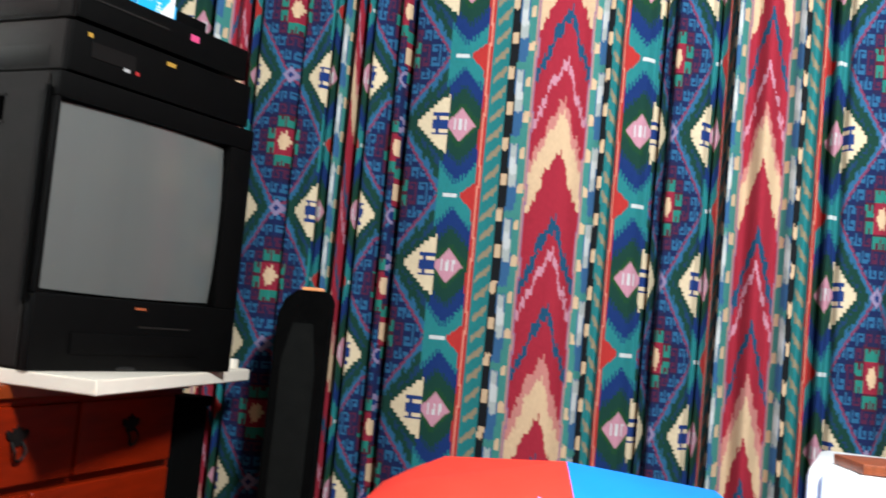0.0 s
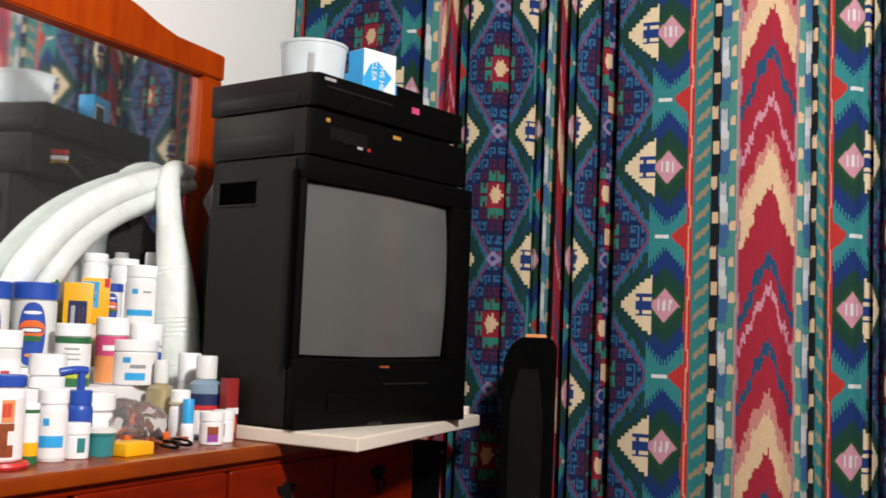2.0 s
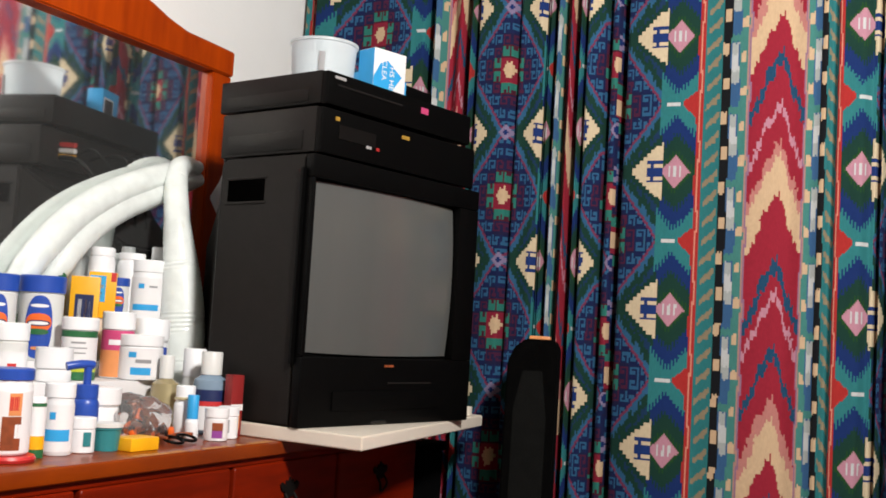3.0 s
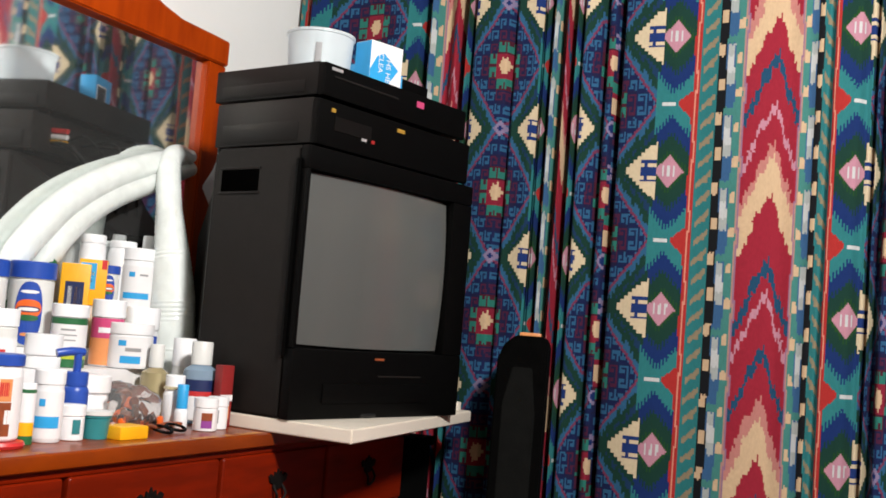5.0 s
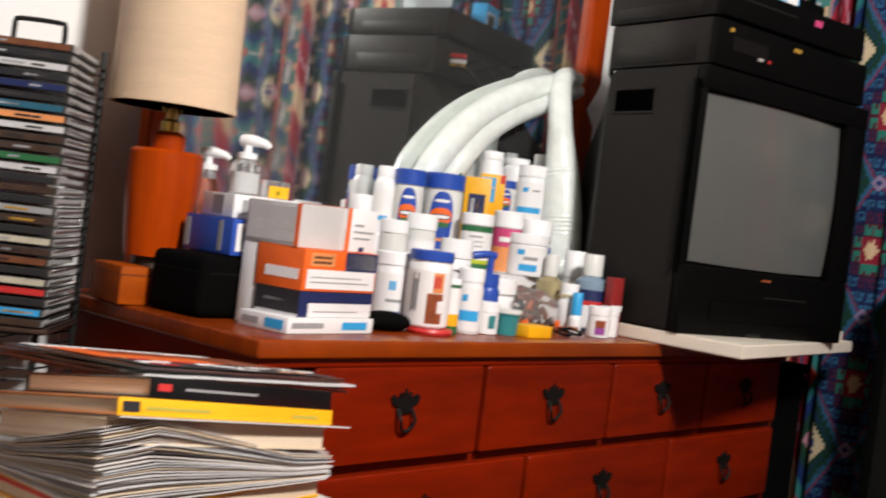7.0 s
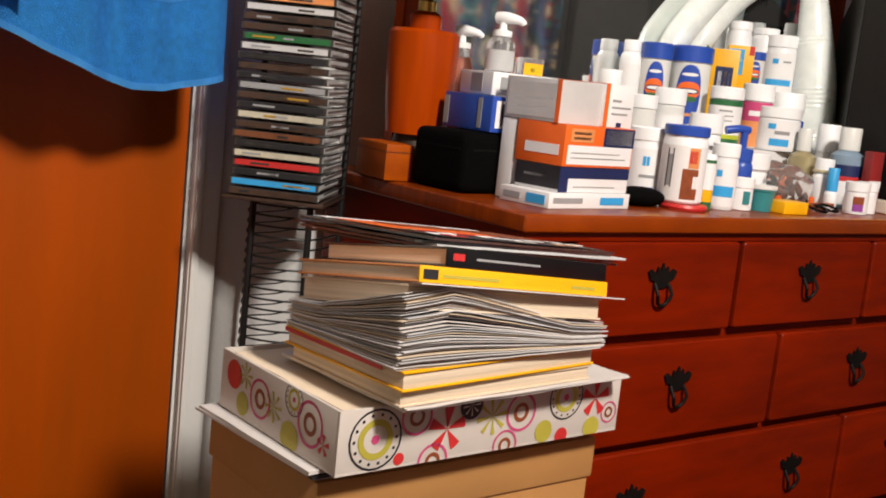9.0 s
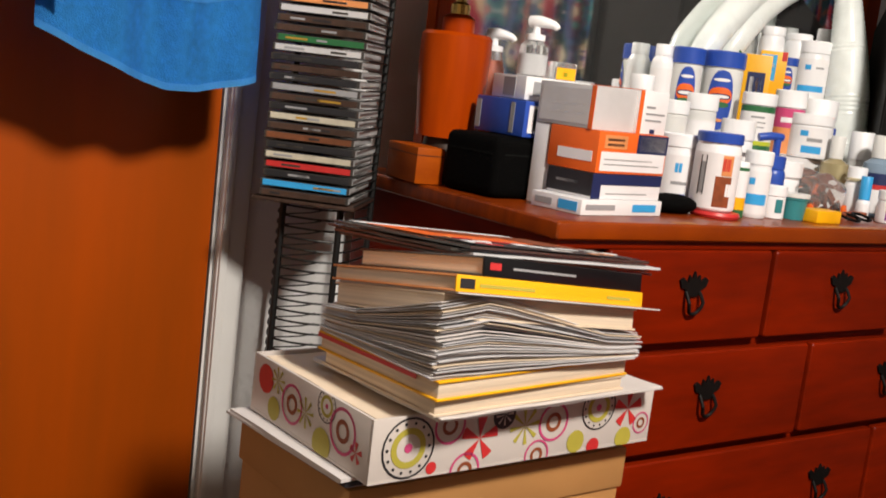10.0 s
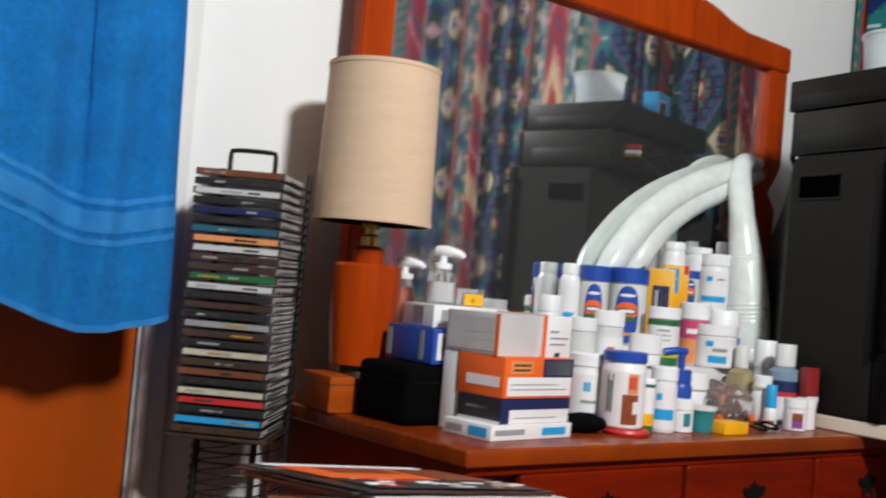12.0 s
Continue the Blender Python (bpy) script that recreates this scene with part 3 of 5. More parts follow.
MX = -1.235
mir = thing("dresser_mirror", "wide mirror in an orange-brown wooden frame with a scalloped top", "mirror", pose(0, 0, 0))
MY0, MY1, MZ0, MZ1 = 0.955, 1.990, 0.80, 1.512
part("glass", box(MX - 0.006, MY0 - 0.012, MZ0 - 0.01, MX, MY1 + 0.012, MZ1 + 0.012), MIRROR, mir, "slightly hazy mirror glass")
scallop = [(MY0 - 0.07, MZ1), (MY1 + 0.064, MZ1), (MY1 + 0.064, MZ1 + 0.056)]
mid = (MY0 + MY1) / 2
half = [(0.520, 0.058), (0.42, 0.060), (0.36, 0.072), (0.31, 0.088), (0.27, 0.096), (0.23, 0.094), (0.19, 0.084), (0.15, 0.080), (0.10, 0.094), (0.05, 0.118), (0.0, 0.125)]
scallop += [(mid + a, MZ1 + b) for a, b in half] + [(mid - a, MZ1 + b) for a, b in half[::-1][1:]] + [(MY0 - 0.07, MZ1 + 0.056)]
part("crest_rail", prism(scallop, "x", MX - 0.012, MX + 0.022, bevel=0.003), LAMPWOOD, mir, "scalloped wooden crest rail")
stile = [(MY1, MZ0 - 0.03), (MY1 + 0.05, MZ0 - 0.03), (MY1 + 0.05, 1.20), (MY1 + 0.02, 1.235), (MY1 + 0.05, 1.275), (MY1 + 0.062, 1.30), (MY1 + 0.062, MZ1), (MY1, MZ1)]
part("stile", prism(stile, "x", MX - 0.012, MX + 0.018, bevel=0.003), LAMPWOOD, mir)
part("stile", prism([(MY0 + MY1 - a, b) for a, b in stile], "x", MX - 0.012, MX + 0.018, bevel=0.003), LAMPWOOD, mir)
part("bottom_rail", box(MX - 0.012, MY0 - 0.05, DT + 0.001, MX + 0.018, MY1 + 0.05, MZ0, 0.003), LAMPWOOD, mir)

# ---- television on its board ----
TV = pose(-0.757, 1.722, 0, 0, 0, -11.3)          # local +x out of the screen, +y along it
boardm = thing("white_board", "cream laminate board lying under the television", "board", pose(0, 0, 0))
BZ = 0.7695
part("panel", prism([(-0.608, 1.680), (-0.685, 2.340), (-1.16, 2.36), (-1.17, 1.74), (-0.980, 1.725), (-0.855, 1.705)], "z", BZ, BZ + 0.024, bevel=0.002), WHITEBOARD, boardm)
tv = thing("television", "black tube television with a charcoal shell and grey switched-off screen", "television", TV @ pose(0, 0, BZ + 0.0245))
W0, W1, H = -0.030, 0.462, 0.473
shell = bmesh.new()
rings = []
for xx, iy, iz0, iz1 in ((0.0, 0, 0, 0), (-0.215, 0.0, 0, 0), (-0.30, 0.07, 0.012, 0.07), (-0.40, 0.13, 0.02, 0.15)):
    rings.append([shell.verts.new((xx, y, z)) for y, z in ((W0 + iy, iz0), (W1 - iy, iz0), (W1 - iy, H - iz1), (W0 + iy, H - iz1))])
for p, q in zip(rings, rings[1:]):
    for i in range(4):
        shell.faces.new((p[i], p[(i + 1) % 4], q[(i + 1) % 4], q[i]))
shell.faces.new(rings[0])
shell.faces.new(rings[-1][::-1])
bmesh.ops.recalc_face_normals(shell, faces=shell.faces[:])
bmesh.ops.bevel(shell, geom=shell.edges[:], offset=0.005, segments=2, affect="EDGES", clamp_overlap=True)
part("shell", shell, TVSIDE, tv, "charcoal grained plastic shell")
S0, S1, SZ0, SZ1 = -0.018, 0.394, 0.128, 0.428
bez = box(0.0005, W0, 0, 0.022, W1, SZ0 - 0.006, 0.004)
box(0.0005, W0, SZ1 + 0.004, 0.022, W1, H, 0.004, bm=bez)
box(0.0005, W0, SZ0 - 0.006, 0.022, S0 - 0.004, SZ1 + 0.004, 0.003, bm=bez)
box(0.0005, S1 + 0.004, SZ0 - 0.006, 0.022, W1, SZ1 + 0.004, 0.003, bm=bez)
part("bezel", bez, TVBLACK, tv, "glossy black front bezel")
scr = bmesh.new()
N = 16
grid = []
for j in range(N + 1):
    row = []
    for i in range(N + 1):
        a, b = i / N * 2 - 1, j / N * 2 - 1
        ea, eb = a * (1 - 0.018 * b * b), b * (1 - 0.022 * a * a)
        row.append(scr.verts.new((0.0165 - 0.0055 * (a * a + b * b), (S0 + S1) / 2 + ea * (S1 - S0) / 2 * 1.01, (SZ0 + SZ1) / 2 + eb * (SZ1 - SZ0) / 2 * 1.015)))
    grid.append(row)
for j in range(N):
    for i in range(N):
        scr.faces.new((grid[j][i], grid[j][i + 1], grid[j + 1][i + 1], grid[j + 1][i]))
part("screen", scr, SCREEN, tv, "curved grey tube screen")
part("mask", box(-0.002, S0 - 0.02, SZ0 - 0.02, 0.003, S1 + 0.02, SZ1 + 0.02), TVBLACK, tv)
# grip is a slightly raised block; its black replaces the shade of a hole
hole = box(-0.197, W0 - 0.0012, 0.392, -0.098, W0 + 0.02, 0.433, 0.004)
part("grip", hole, GRIPSHADE, tv, "carrying grip, its recess shown as a black block")
rim = box(-0.200, W0 - 0.002, 0.388, -0.095, W0, 0.392, 0.0008)
box(-0.200, W0 - 0.002, 0.433, -0.095, W0, 0.437, 0.0008, bm=rim)
part("grip_rim", rim, TVSIDE, tv)
part("control_door", box(0.022, 0.05, 0.028, 0.025, 0.36, 0.062, 0.001), TVBLACK, tv, "flap over the front controls")
part("control_strip", box(0.022, 0.20, 0.075, 0.0235, 0.33, 0.078), TVSIDE, tv)
part("badge", box(0.022, 0.188, 0.106, 0.0232, 0.214, 0.110), BROWNP, tv, "small dull red maker's badge")
cable = thing("black_cable", "loose black cable coiled on the board under the television", "cable", pose(0, 0, 0))
part("loop", tube([(-0.72, 1.85, BZ + 0.029), (-0.70, 1.90, BZ + 0.029), (-0.705, 1.95, BZ + 0.029), (-0.72, 2.0, BZ + 0.029), (-0.705, 2.06, BZ + 0.029), (-0.72, 2.12, BZ + 0.029)], 0.0045, 8), WIRE, cable)
foot = thing("small_plug", "small beige plastic plug on the board", "plug", pose(-0.70, 2.285, BZ + 0.0245))
part("plug_body", box(-0.01, -0.01, 0, 0.01, 0.01, 0.02, 0.003), WHITEBOARD, foot)


def deck(name, label, z, y0, y1, depth, h, side, lip):
    d = thing(name, label, "video recorder", TV @ pose(0, 0, z))
    part("case", box(-depth, y0, 0.006, 0.0, y1, h, 0.003), side, d, "painted metal case")
    part("fascia", box(0.0, y0, 0.004, 0.016, y1, h - 0.002, 0.004), TVBLACK, d, "glossy black front panel")
    # raised panel for the side recess; lip colour gives the lower deck's recess shade
    part("recess_panel", box(-depth + 0.02, y0 - 0.0015, 0.012, -0.03, y0, h * 0.52, 0.001), lip, d)
    for fx in (-depth + 0.03, -0.03):
        for fy in (y0 + 0.04, y1 - 0.04):
            part("foot", lathe([(0.012, 0.0), (0.012, 0.006)], 12, cx=fx, cy=fy), TVBLACK, d)
    return d


T0 = BZ + 0.0245 + H
low = deck("video_deck", "grey-black video deck on top of the television", T0 + 0.0005, -0.012, 0.445, 0.245, 0.088, VCRS, VCRB)
part("tape_door", box(0.016, 0.03, 0.035, 0.0175, 0.13, 0.06), VCRB, low, "tape slot door")
for y, w, m in ((0.02, 0.010, GOLDPRINT), (0.205, 0.022, GOLDPRINT), (0.105, 0.014, SILVER), (0.133, 0.008, REDLED)):
    part("mark", box(0.016, y, 0.066 if y < 0.05 or y > 0.2 else 0.03, 0.0175, y + w, 0.073 if y < 0.05 or y > 0.2 else 0.036), m, low)
part("cable_bundle", tube([(-0.245, 0.06, 0.03), (-0.30, 0.05, 0.02), (-0.32, 0.10, -0.02)], 0.006, 8), WIRE, low)
for k, m in enumerate((REDP, WPLAST, YELLOW)):
    part("plug", tube([(-0.245, 0.06, 0.058 - 0.013 * k), (-0.285, 0.055, 0.055 - 0.013 * k)], 0.0055, 10), m, low)
for k in range(3):
    part("rear_cable", tube([(-0.245, 0.10 + 0.07 * k, 0.03 + 0.012 * k), (-0.31 - 0.015 * k, 0.09 + 0.09 * k, 0.05), (-0.34, 0.16 + 0.05 * k, -0.03), (-0.33, 0.20 + 0.05 * k, -0.14)], 0.0032, 8), WIRE, low)
up = deck("video_deck", "slim black video deck stacked on the lower deck", T0 + 0.0885, -0.004, 0.425, 0.265, 0.066, VCRB, VCRB)
part("slot", box(0.016, 0.02, 0.04, 0.0175, 0.20, 0.043), VCRS, up)
part("mark", box(0.016, 0.012, 0.052, 0.0175, 0.04, 0.057), SILVER, up)
part("sticker", box(0.016, 0.258, 0.038, 0.0172, 0.280, 0.050), PINK, up, "small red and white sticker")
U0 = T0 + 0.155
bucket = thing("plastic_tub", "frosted clear plastic tub on the stacked decks", "tub", pose(-0.851, 1.861, U0, 0, 0, -60))
part("tub_wall", lathe([(0.0, 0.0), (0.058, 0.0), (0.063, 0.082), (0.066, 0.083), (0.066, 0.088), (0.0625, 0.088), (0.0565, 0.003), (0.0, 0.003)], 40), FROST, bucket)
part("tab", box(0.0595, -0.006, 0.006, 0.0645, 0.006, 0.060, 0.001), GREYP, bucket)
vhs = thing("tape_box", "blue and white head-cleaner tape box standing on the decks", "box", TV @ pose(-0.028, 0.185, U0, 0, 0, -8))
part("carton", box(-0.045, -0.02, 0, 0.0, 0.062, 0.086, 0.001), WCARD, vhs)
part("panel", prism([(-0.0198, 0.001), (0.022, 0.001), (0.052, 0.040), (0.014, 0.066), (-0.004, 0.058), (-0.0198, 0.030)], "x", 0.0, 0.0008), SKY, vhs, "sky-blue front print", 0)
part("side_print", box(-0.0445, -0.0208, 0.001, -0.0005, -0.02, 0.085), SKY, vhs)
for txt, yy, sz in (("VHS HE", 0.006, 0.017), ("CLEA", -0.014, 0.017)):
    cu = bpy.data.curves.new("lettering", "FONT")
    cu.body, cu.size, cu.extrude = txt, sz, 0.0002
    tmp = bpy.data.objects.new("tmp_text", cu)
    scene.collection.objects.link(tmp)
    me = bpy.data.meshes.new_from_object(tmp.evaluated_get(bpy.context.evaluated_depsgraph_get()))
    bpy.data.objects.remove(tmp)
    me.materials.append(WCARD)
    ob = new("lettering", me)
    ob.parent = vhs
    ob.matrix_basis = Matrix(((0, 0, 1, 0.0012), (0, 1, 0, yy + 0.014), (-1, 0, 0, 0.066), (0, 0, 0, 1))) @ pose(0, 0, 0)
    tagged(ob, "white block lettering")
picbox = thing("picture_box", "sky-blue carton with a dark picture on its back", "box", TV @ pose(-0.150, 0.300, U0, 0, 0, -8))
part("carton", box(-0.04, -0.022, 0, 0.0, 0.064, 0.080, 0.001), SKY, picbox)
part("picture", box(-0.0408, -0.012, 0.012, -0.040, 0.032, 0.056), DARKP, picbox, "dark picture panel")
part("picture_frame", box(-0.0404, -0.016, 0.008, -0.040, 0.036, 0.060), WCARD, picbox)
conv = thing("converter_box", "small black converter box on the decks", "box", TV @ pose(-0.03, 0.262, U0, 0, 0, 4))
part("case", box(-0.075, 0, 0.003, 0.0, 0.095, 0.034, 0.003), TVBLACK, conv)
part("card", box(0.0005, -0.022, 0.0, 0.0025, -0.002, 0.036), SKY, conv, "blue card leaning on the box")

# ---- black case leaning at the curtain ----
bag = thing("black_case", "tall narrow black padded case standing before the curtain", "bag", pose(-0.562, 2.27, 0, -3, 0, 12))
outline = [(-0.043, 0.0), (0.064, 0.0), (0.064, 0.950), (0.054, 0.968), (-0.006, 0.968), (-0.030, 0.948), (-0.043, 0.915)]
part("case_body", prism(outline, "y", -0.03, 0.03, bevel=0.003), BLACKFAB, bag)
part("front_panel", prism([(-0.024, 0.05), (0.045, 0.05), (0.047, 0.80), (0.034, 0.90), (-0.008, 0.90), (-0.025, 0.82)], "y", -0.034, -0.029, bevel=0.002), GREYFAB, bag, "charcoal front panel")
part("carry_tab", box(-0.002, -0.012, 0.966, 0.044, 0.012, 0.976, 0.004), PEACH, bag, "tan leather tab")

# ---- red and blue stuffed bag, white drawer cart ----
bean = thing("bean_bag", "plump red and blue nylon bean bag", "bean bag", pose(0.115, 1.60, 0, 0, 0, -12))
def dome(x_lo, x_hi, name, m):
    b = bmesh.new()
    n, k = 28, 20
    rows = []
    for j in range(k + 1):
        f = j / k
        z = 0.772 * f
        r = 0.39 * math.sqrt(max(0.0, 1 - f ** 7)) * (0.86 + 0.14 * min(1, f * 4))
        row = []
        for i in range(n):
            a = 2 * math.pi * i / n
            p = Vector((r * math.cos(a) * 0.92, r * math.sin(a) * 0.9, z))
            p.z += 0.042 * noise.noise(p * 9) * f
            p.xy = p.xy * (1 + 0.04 * noise.noise(p * 6))
            row.append(p)
        rows.append(row)
    for j in range(k):
        for i in range(n):
            q = [rows[j][i], rows[j][(i + 1) % n], rows[j + 1][(i + 1) % n], rows[j + 1][i]]
            cx = sum(p.x for p in q) / 4
            if x_lo <= cx < x_hi:
                b.faces.new([b.verts.new(p) for p in q])
    bmesh.ops.remove_doubles(b, verts=b.verts, dist=1e-5)
    part(name, b, m, bean, "", 1.2)
dome(-1, 0.05, "red_panel", REDFAB)
dome(0.05, 1, "blue_panel", BLUEFAB)
cart = thing("white_drawer_cart", "white plastic drawer cart beside the curtain", "cart", pose(0.61, 1.95, 0, 0, 0, -6))
part("cart_body", box(-0.19, -0.17, 0.0, 0.19, 0.17, 0.780, 0.012), WPLAST, cart)
for k in range(3):
    part("cart_drawer", box(-0.17, -0.185, 0.05 + 0.25 * k, 0.17, -0.171, 0.28 + 0.25 * k, 0.006), WCARD, cart)
wal = thing("red_notebook", "worn red-brown notebook lying on the white cart", "book", pose(0.545, 1.865, 0.7805, 0, 0, 14))
part("cover", box(-0.09, -0.06, 0, 0.09, 0.06, 0.014, 0.002), BROWNP, wal)
part("strap", box(-0.02, -0.0625, 0.0005, 0.09, -0.0605, 0.009), ORANGE, wal)

# ---- table lamp ----
lamp = thing("table_lamp", "table lamp with an orange pine base and beige drum shade", "lamp", pose(-1.131, 0.886, DT + 0.0005))
part("foot", lathe([(0.036, 0.0), (0.037, 0.012), (0.034, 0.05), (0.031, 0.064)]), DARKWOOD, lamp, "dark turned foot")
part("base", lathe([(0.030, 0.064), (0.0445, 0.0655), (0.048, 0.10), (0.0515, 0.15), (0.0525, 0.19), (0.052, 0.212), (0.048, 0.217), (0.022, 0.217)], 36), LAMPWOOD, lamp, "orange knotty pine base")
part("cap", lathe([(0.024, 0.217), (0.024, 0.238), (0.016, 0.244)], 24), LAMPWOOD, lamp)
part("neck", lathe([(0.014, 0.244), (0.014, 0.258), (0.008, 0.262), (0.008, 0.285), (0.013, 0.290), (0.013, 0.33)], 20), BRASS, lamp, "brass neck and socket")
for sx in (-1, 1):
    part("harp", tube([(0.0, sx * 0.012, 0.270), (0.0, sx * 0.030, 0.33), (0.0, sx * 0.030, 0.42), (0.0, 0.0, 0.50)], 0.0018, 6), BRASS, lamp)
sh = part("shade", lathe([(0.0855, 0.282), (0.0890, 0.282), (0.0845, 0.514), (0.0810, 0.514), (0.0855, 0.282)], 48), SHADE, lamp, "beige linen drum shade")
part("shade_ring", lathe([(0.0835, 0.278), (0.0902, 0.278), (0.0902, 0.286), (0.0835, 0.286), (0.0835, 0.278)], 48), SHADE, lamp)
part("shade_ring", lathe([(0.0800, 0.510), (0.0856, 0.510), (0.0856, 0.5165), (0.0800, 0.5165), (0.0800, 0.510)], 48), SHADE, lamp)

# ---- things on the dresser ----
EYE = Vector((0.2, 0.05))


def facing(x, y):
    """Degrees from +x towards the middle of the room."""
    return math.degrees(math.atan2(EYE.y - y, EYE.x - x))


def bottle(name, label, x, y, z, h, r, capm=None, capf=0.2, bodym=None, bands=(), marks=(), neck=0.72, shoulder=0.10, group="bottles on the dresser", cat="bottle", turn=0.0, oval=1.0):
    """A turned bottle: body, ribbed cap, label bands (from, to, material) and small printed marks (angle, width, from, to, material)."""
    t = thing(name, label, cat, pose(x, y, z + 0.0005, 0, 0, facing(x, y) + turn), group)
    hb = h * (1 - capf)
    sh = h * shoulder
    part("body", lathe([(0.0, 0.0), (r * 0.94, 0.0), (r, h * 0.02), (r, hb - sh), (r * 0.95, hb - sh * 0.55), (r * neck * 1.05, hb - sh * 0.08), (r * neck, hb), (0.0, hb)], 28), bodym or WPLAST, t)
    if capm:
        rc = r * neck * 1.12
        cb = lathe([(0.0, hb), (rc, hb), (rc, h * 0.985), (rc * 0.93, h), (0.0, h)], 28)
        for i, v in enumerate(cb.verts):
            if i % 2 and abs(v.co.xy.length - rc) < 1e-4:
                v.co.xy *= 0.975
        part("cap", cb, capm, t)
    for f0, f1, m in bands:
        part("label_band", lathe([(r + 0.0005, h * f0), (r + 0.0005, h * f1)], 28, a0=-1.5, a1=1.5), m, t)
    for a, wd, f0, f1, m in marks:
        part("print", lathe([(r + 0.001, h * f0), (r + 0.001, h * f1)], 6, a0=a - wd / 2, a1=a + wd / 2), m, t)
    if oval != 1.0:
        for c in t.children:
            c.scale = (oval, 1, 1)
    return t


def carton(name, label, x, y, z, lx, ly, h, yaw, m, prints=(), group="boxes on the dresser", cat="box", round_off=0.0012):
    """A box with printed panels: (face, from, to along it, from, to in height, material); faces x (+x side) and y (-y side)."""
    t = thing(name, label, cat, pose(x, y, z + 0.0005, 0, 0, yaw), group)
    part("carton_body", box(-lx / 2, -ly / 2, 0, lx / 2, ly / 2, h, round_off, 2 if round_off < 0.005 else 4), m, t)
    for face, a0, a1, b0, b1, pm in prints:
        if face == "x":
            part("panel", box(lx / 2 - 0.0002, -ly / 2 + ly * a0, h * b0, lx / 2 + 0.0006, -ly / 2 + ly * a1, h * b1), pm, t)
        elif face == "y":
            part("panel", box(-lx / 2 + lx * a0, -ly / 2 - 0.0006, h * b0, -lx / 2 + lx * a1, -ly / 2 + 0.0002, h * b1), pm, t)
        else:
            part("panel", box(-lx / 2 + lx * a0, -ly / 2 + ly * b0, h - 0.0002, -lx / 2 + lx * a1, -ly / 2 + ly * b1, h + 0.0006), pm, t)
    return t


SUP = "white cartons under the bottles"
carton("white_carton", "plain white carton carrying the middle row of bottles", -1.066, 1.475, DT, 0.085, 0.37, 0.086, 0, WCARD, group=SUP)
carton("white_carton", "plain white carton carrying the back row of bottles", -1.178, 1.500, DT, 0.105, 0.31, 0.114, 0, WCARD, group=SUP)
carton("white_carton", "taller white carton carrying the back row of bottles", -1.180, 1.725, DT, 0.095, 0.13, 0.190, 0, WCARD, group=SUP)
Z1, Z2, Z3 = DT + 0.087, DT + 0.115, DT + 0.191
blue_print = [(0, 1.3, 0.30, 0.42, SKY), (-0.35, 0.35, 0.52, 0.60, SKY)]
# back row
bottle("pill_bottle", "slim plain white bottle behind the antacid bottles", -1.205, 1.397, Z2, 0.142, 0.0201, WCAP, 0.14, bands=((0.25, 0.7, WCARD),), marks=((0, 0.9, 0.3, 0.36, SKY),))


def antacid(x, y, z, h, r, group, label):
    t = bottle("antacid_bottle", label, x, y, z, h, r, BLUE, 0.2, MILKY, neck=0.96, shoulder=0.03, group=group)
    rr = r + 0.001
    def patch(f0, f1, a, m, k):
        b = bmesh.new()
        rows = []
        for i in range(13):
            q = math.pi * (i / 12 - 0.5)
            aw = a * max(0.05, math.cos(q)) ** 0.7
            rows.append([b.verts.new(((rr + k) * math.cos(aw * c / 4), (rr + k) * math.sin(aw * c / 4), h * ((f0 + f1) / 2 + (f1 - f0) / 2 * math.sin(q)))) for c in range(-4, 5)])
        for p, q in zip(rows, rows[1:]):
            for c in range(8):
                b.faces.new((p[c], p[c + 1], q[c + 1], q[c]))
        part("label", b, m, t, "", 0)
    patch(0.02, 0.76, 0.62, BLUE, 0.0)
    patch(0.62, 0.66, 0.40, WCARD, 0.0006)
    patch(0.34, 0.55, 0.56, ORANGE, 0.0010)
    patch(0.30, 0.37, 0.46, GREEN, 0.0014)
    patch(0.40, 0.47, 0.50, NAVY, 0.0014)
    patch(0.415, 0.455, 0.42, WCARD, 0.0018)
    patch(0.12, 0.16, 0.26, PEACH, 0.0010)
    return t


antacid(-1.172, 1.427, Z2, 0.141, 0.0270, "antacid bottles", "milky antacid bottle with a blue cap and oval label")
antacid(-1.154, 1.500, Z2, 0.143, 0.0365, "antacid bottles", "large milky antacid bottle with a blue cap and oval label")
antacid(-1.165, 1.697, Z3, 0.077, 0.0174, "antacid bottles", "small antacid bottle with a blue label")
bottle("green_bottle", "dark green bottle with a white cap", -1.200, 1.575, Z2, 0.178, 0.0162, WCAP, 0.08, GREEN)
bottle("green_bottle", "green bottle with a white cap beside the tube", -1.195, 1.833, DT, 0.338, 0.0174, WCAP, 0.09, GREEN)
carton("medicine_carton", "yellow medicine carton with a black lettered panel", -1.188, 1.635, Z2, 0.05, 0.051, 0.150, facing(-1.085, 1.505), YELLOW,
       (("x", 0.18, 0.82, 0.10, 0.78, NAVY), ("x", 0.28, 0.42, 0.18, 0.72, WCARD), ("x", 0.50, 0.60, 0.30, 0.72, YELLOW), ("x", 0.66, 0.74, 0.30, 0.70, WCARD), ("z", 0.1, 0.9, 0.1, 0.9, WCARD)))
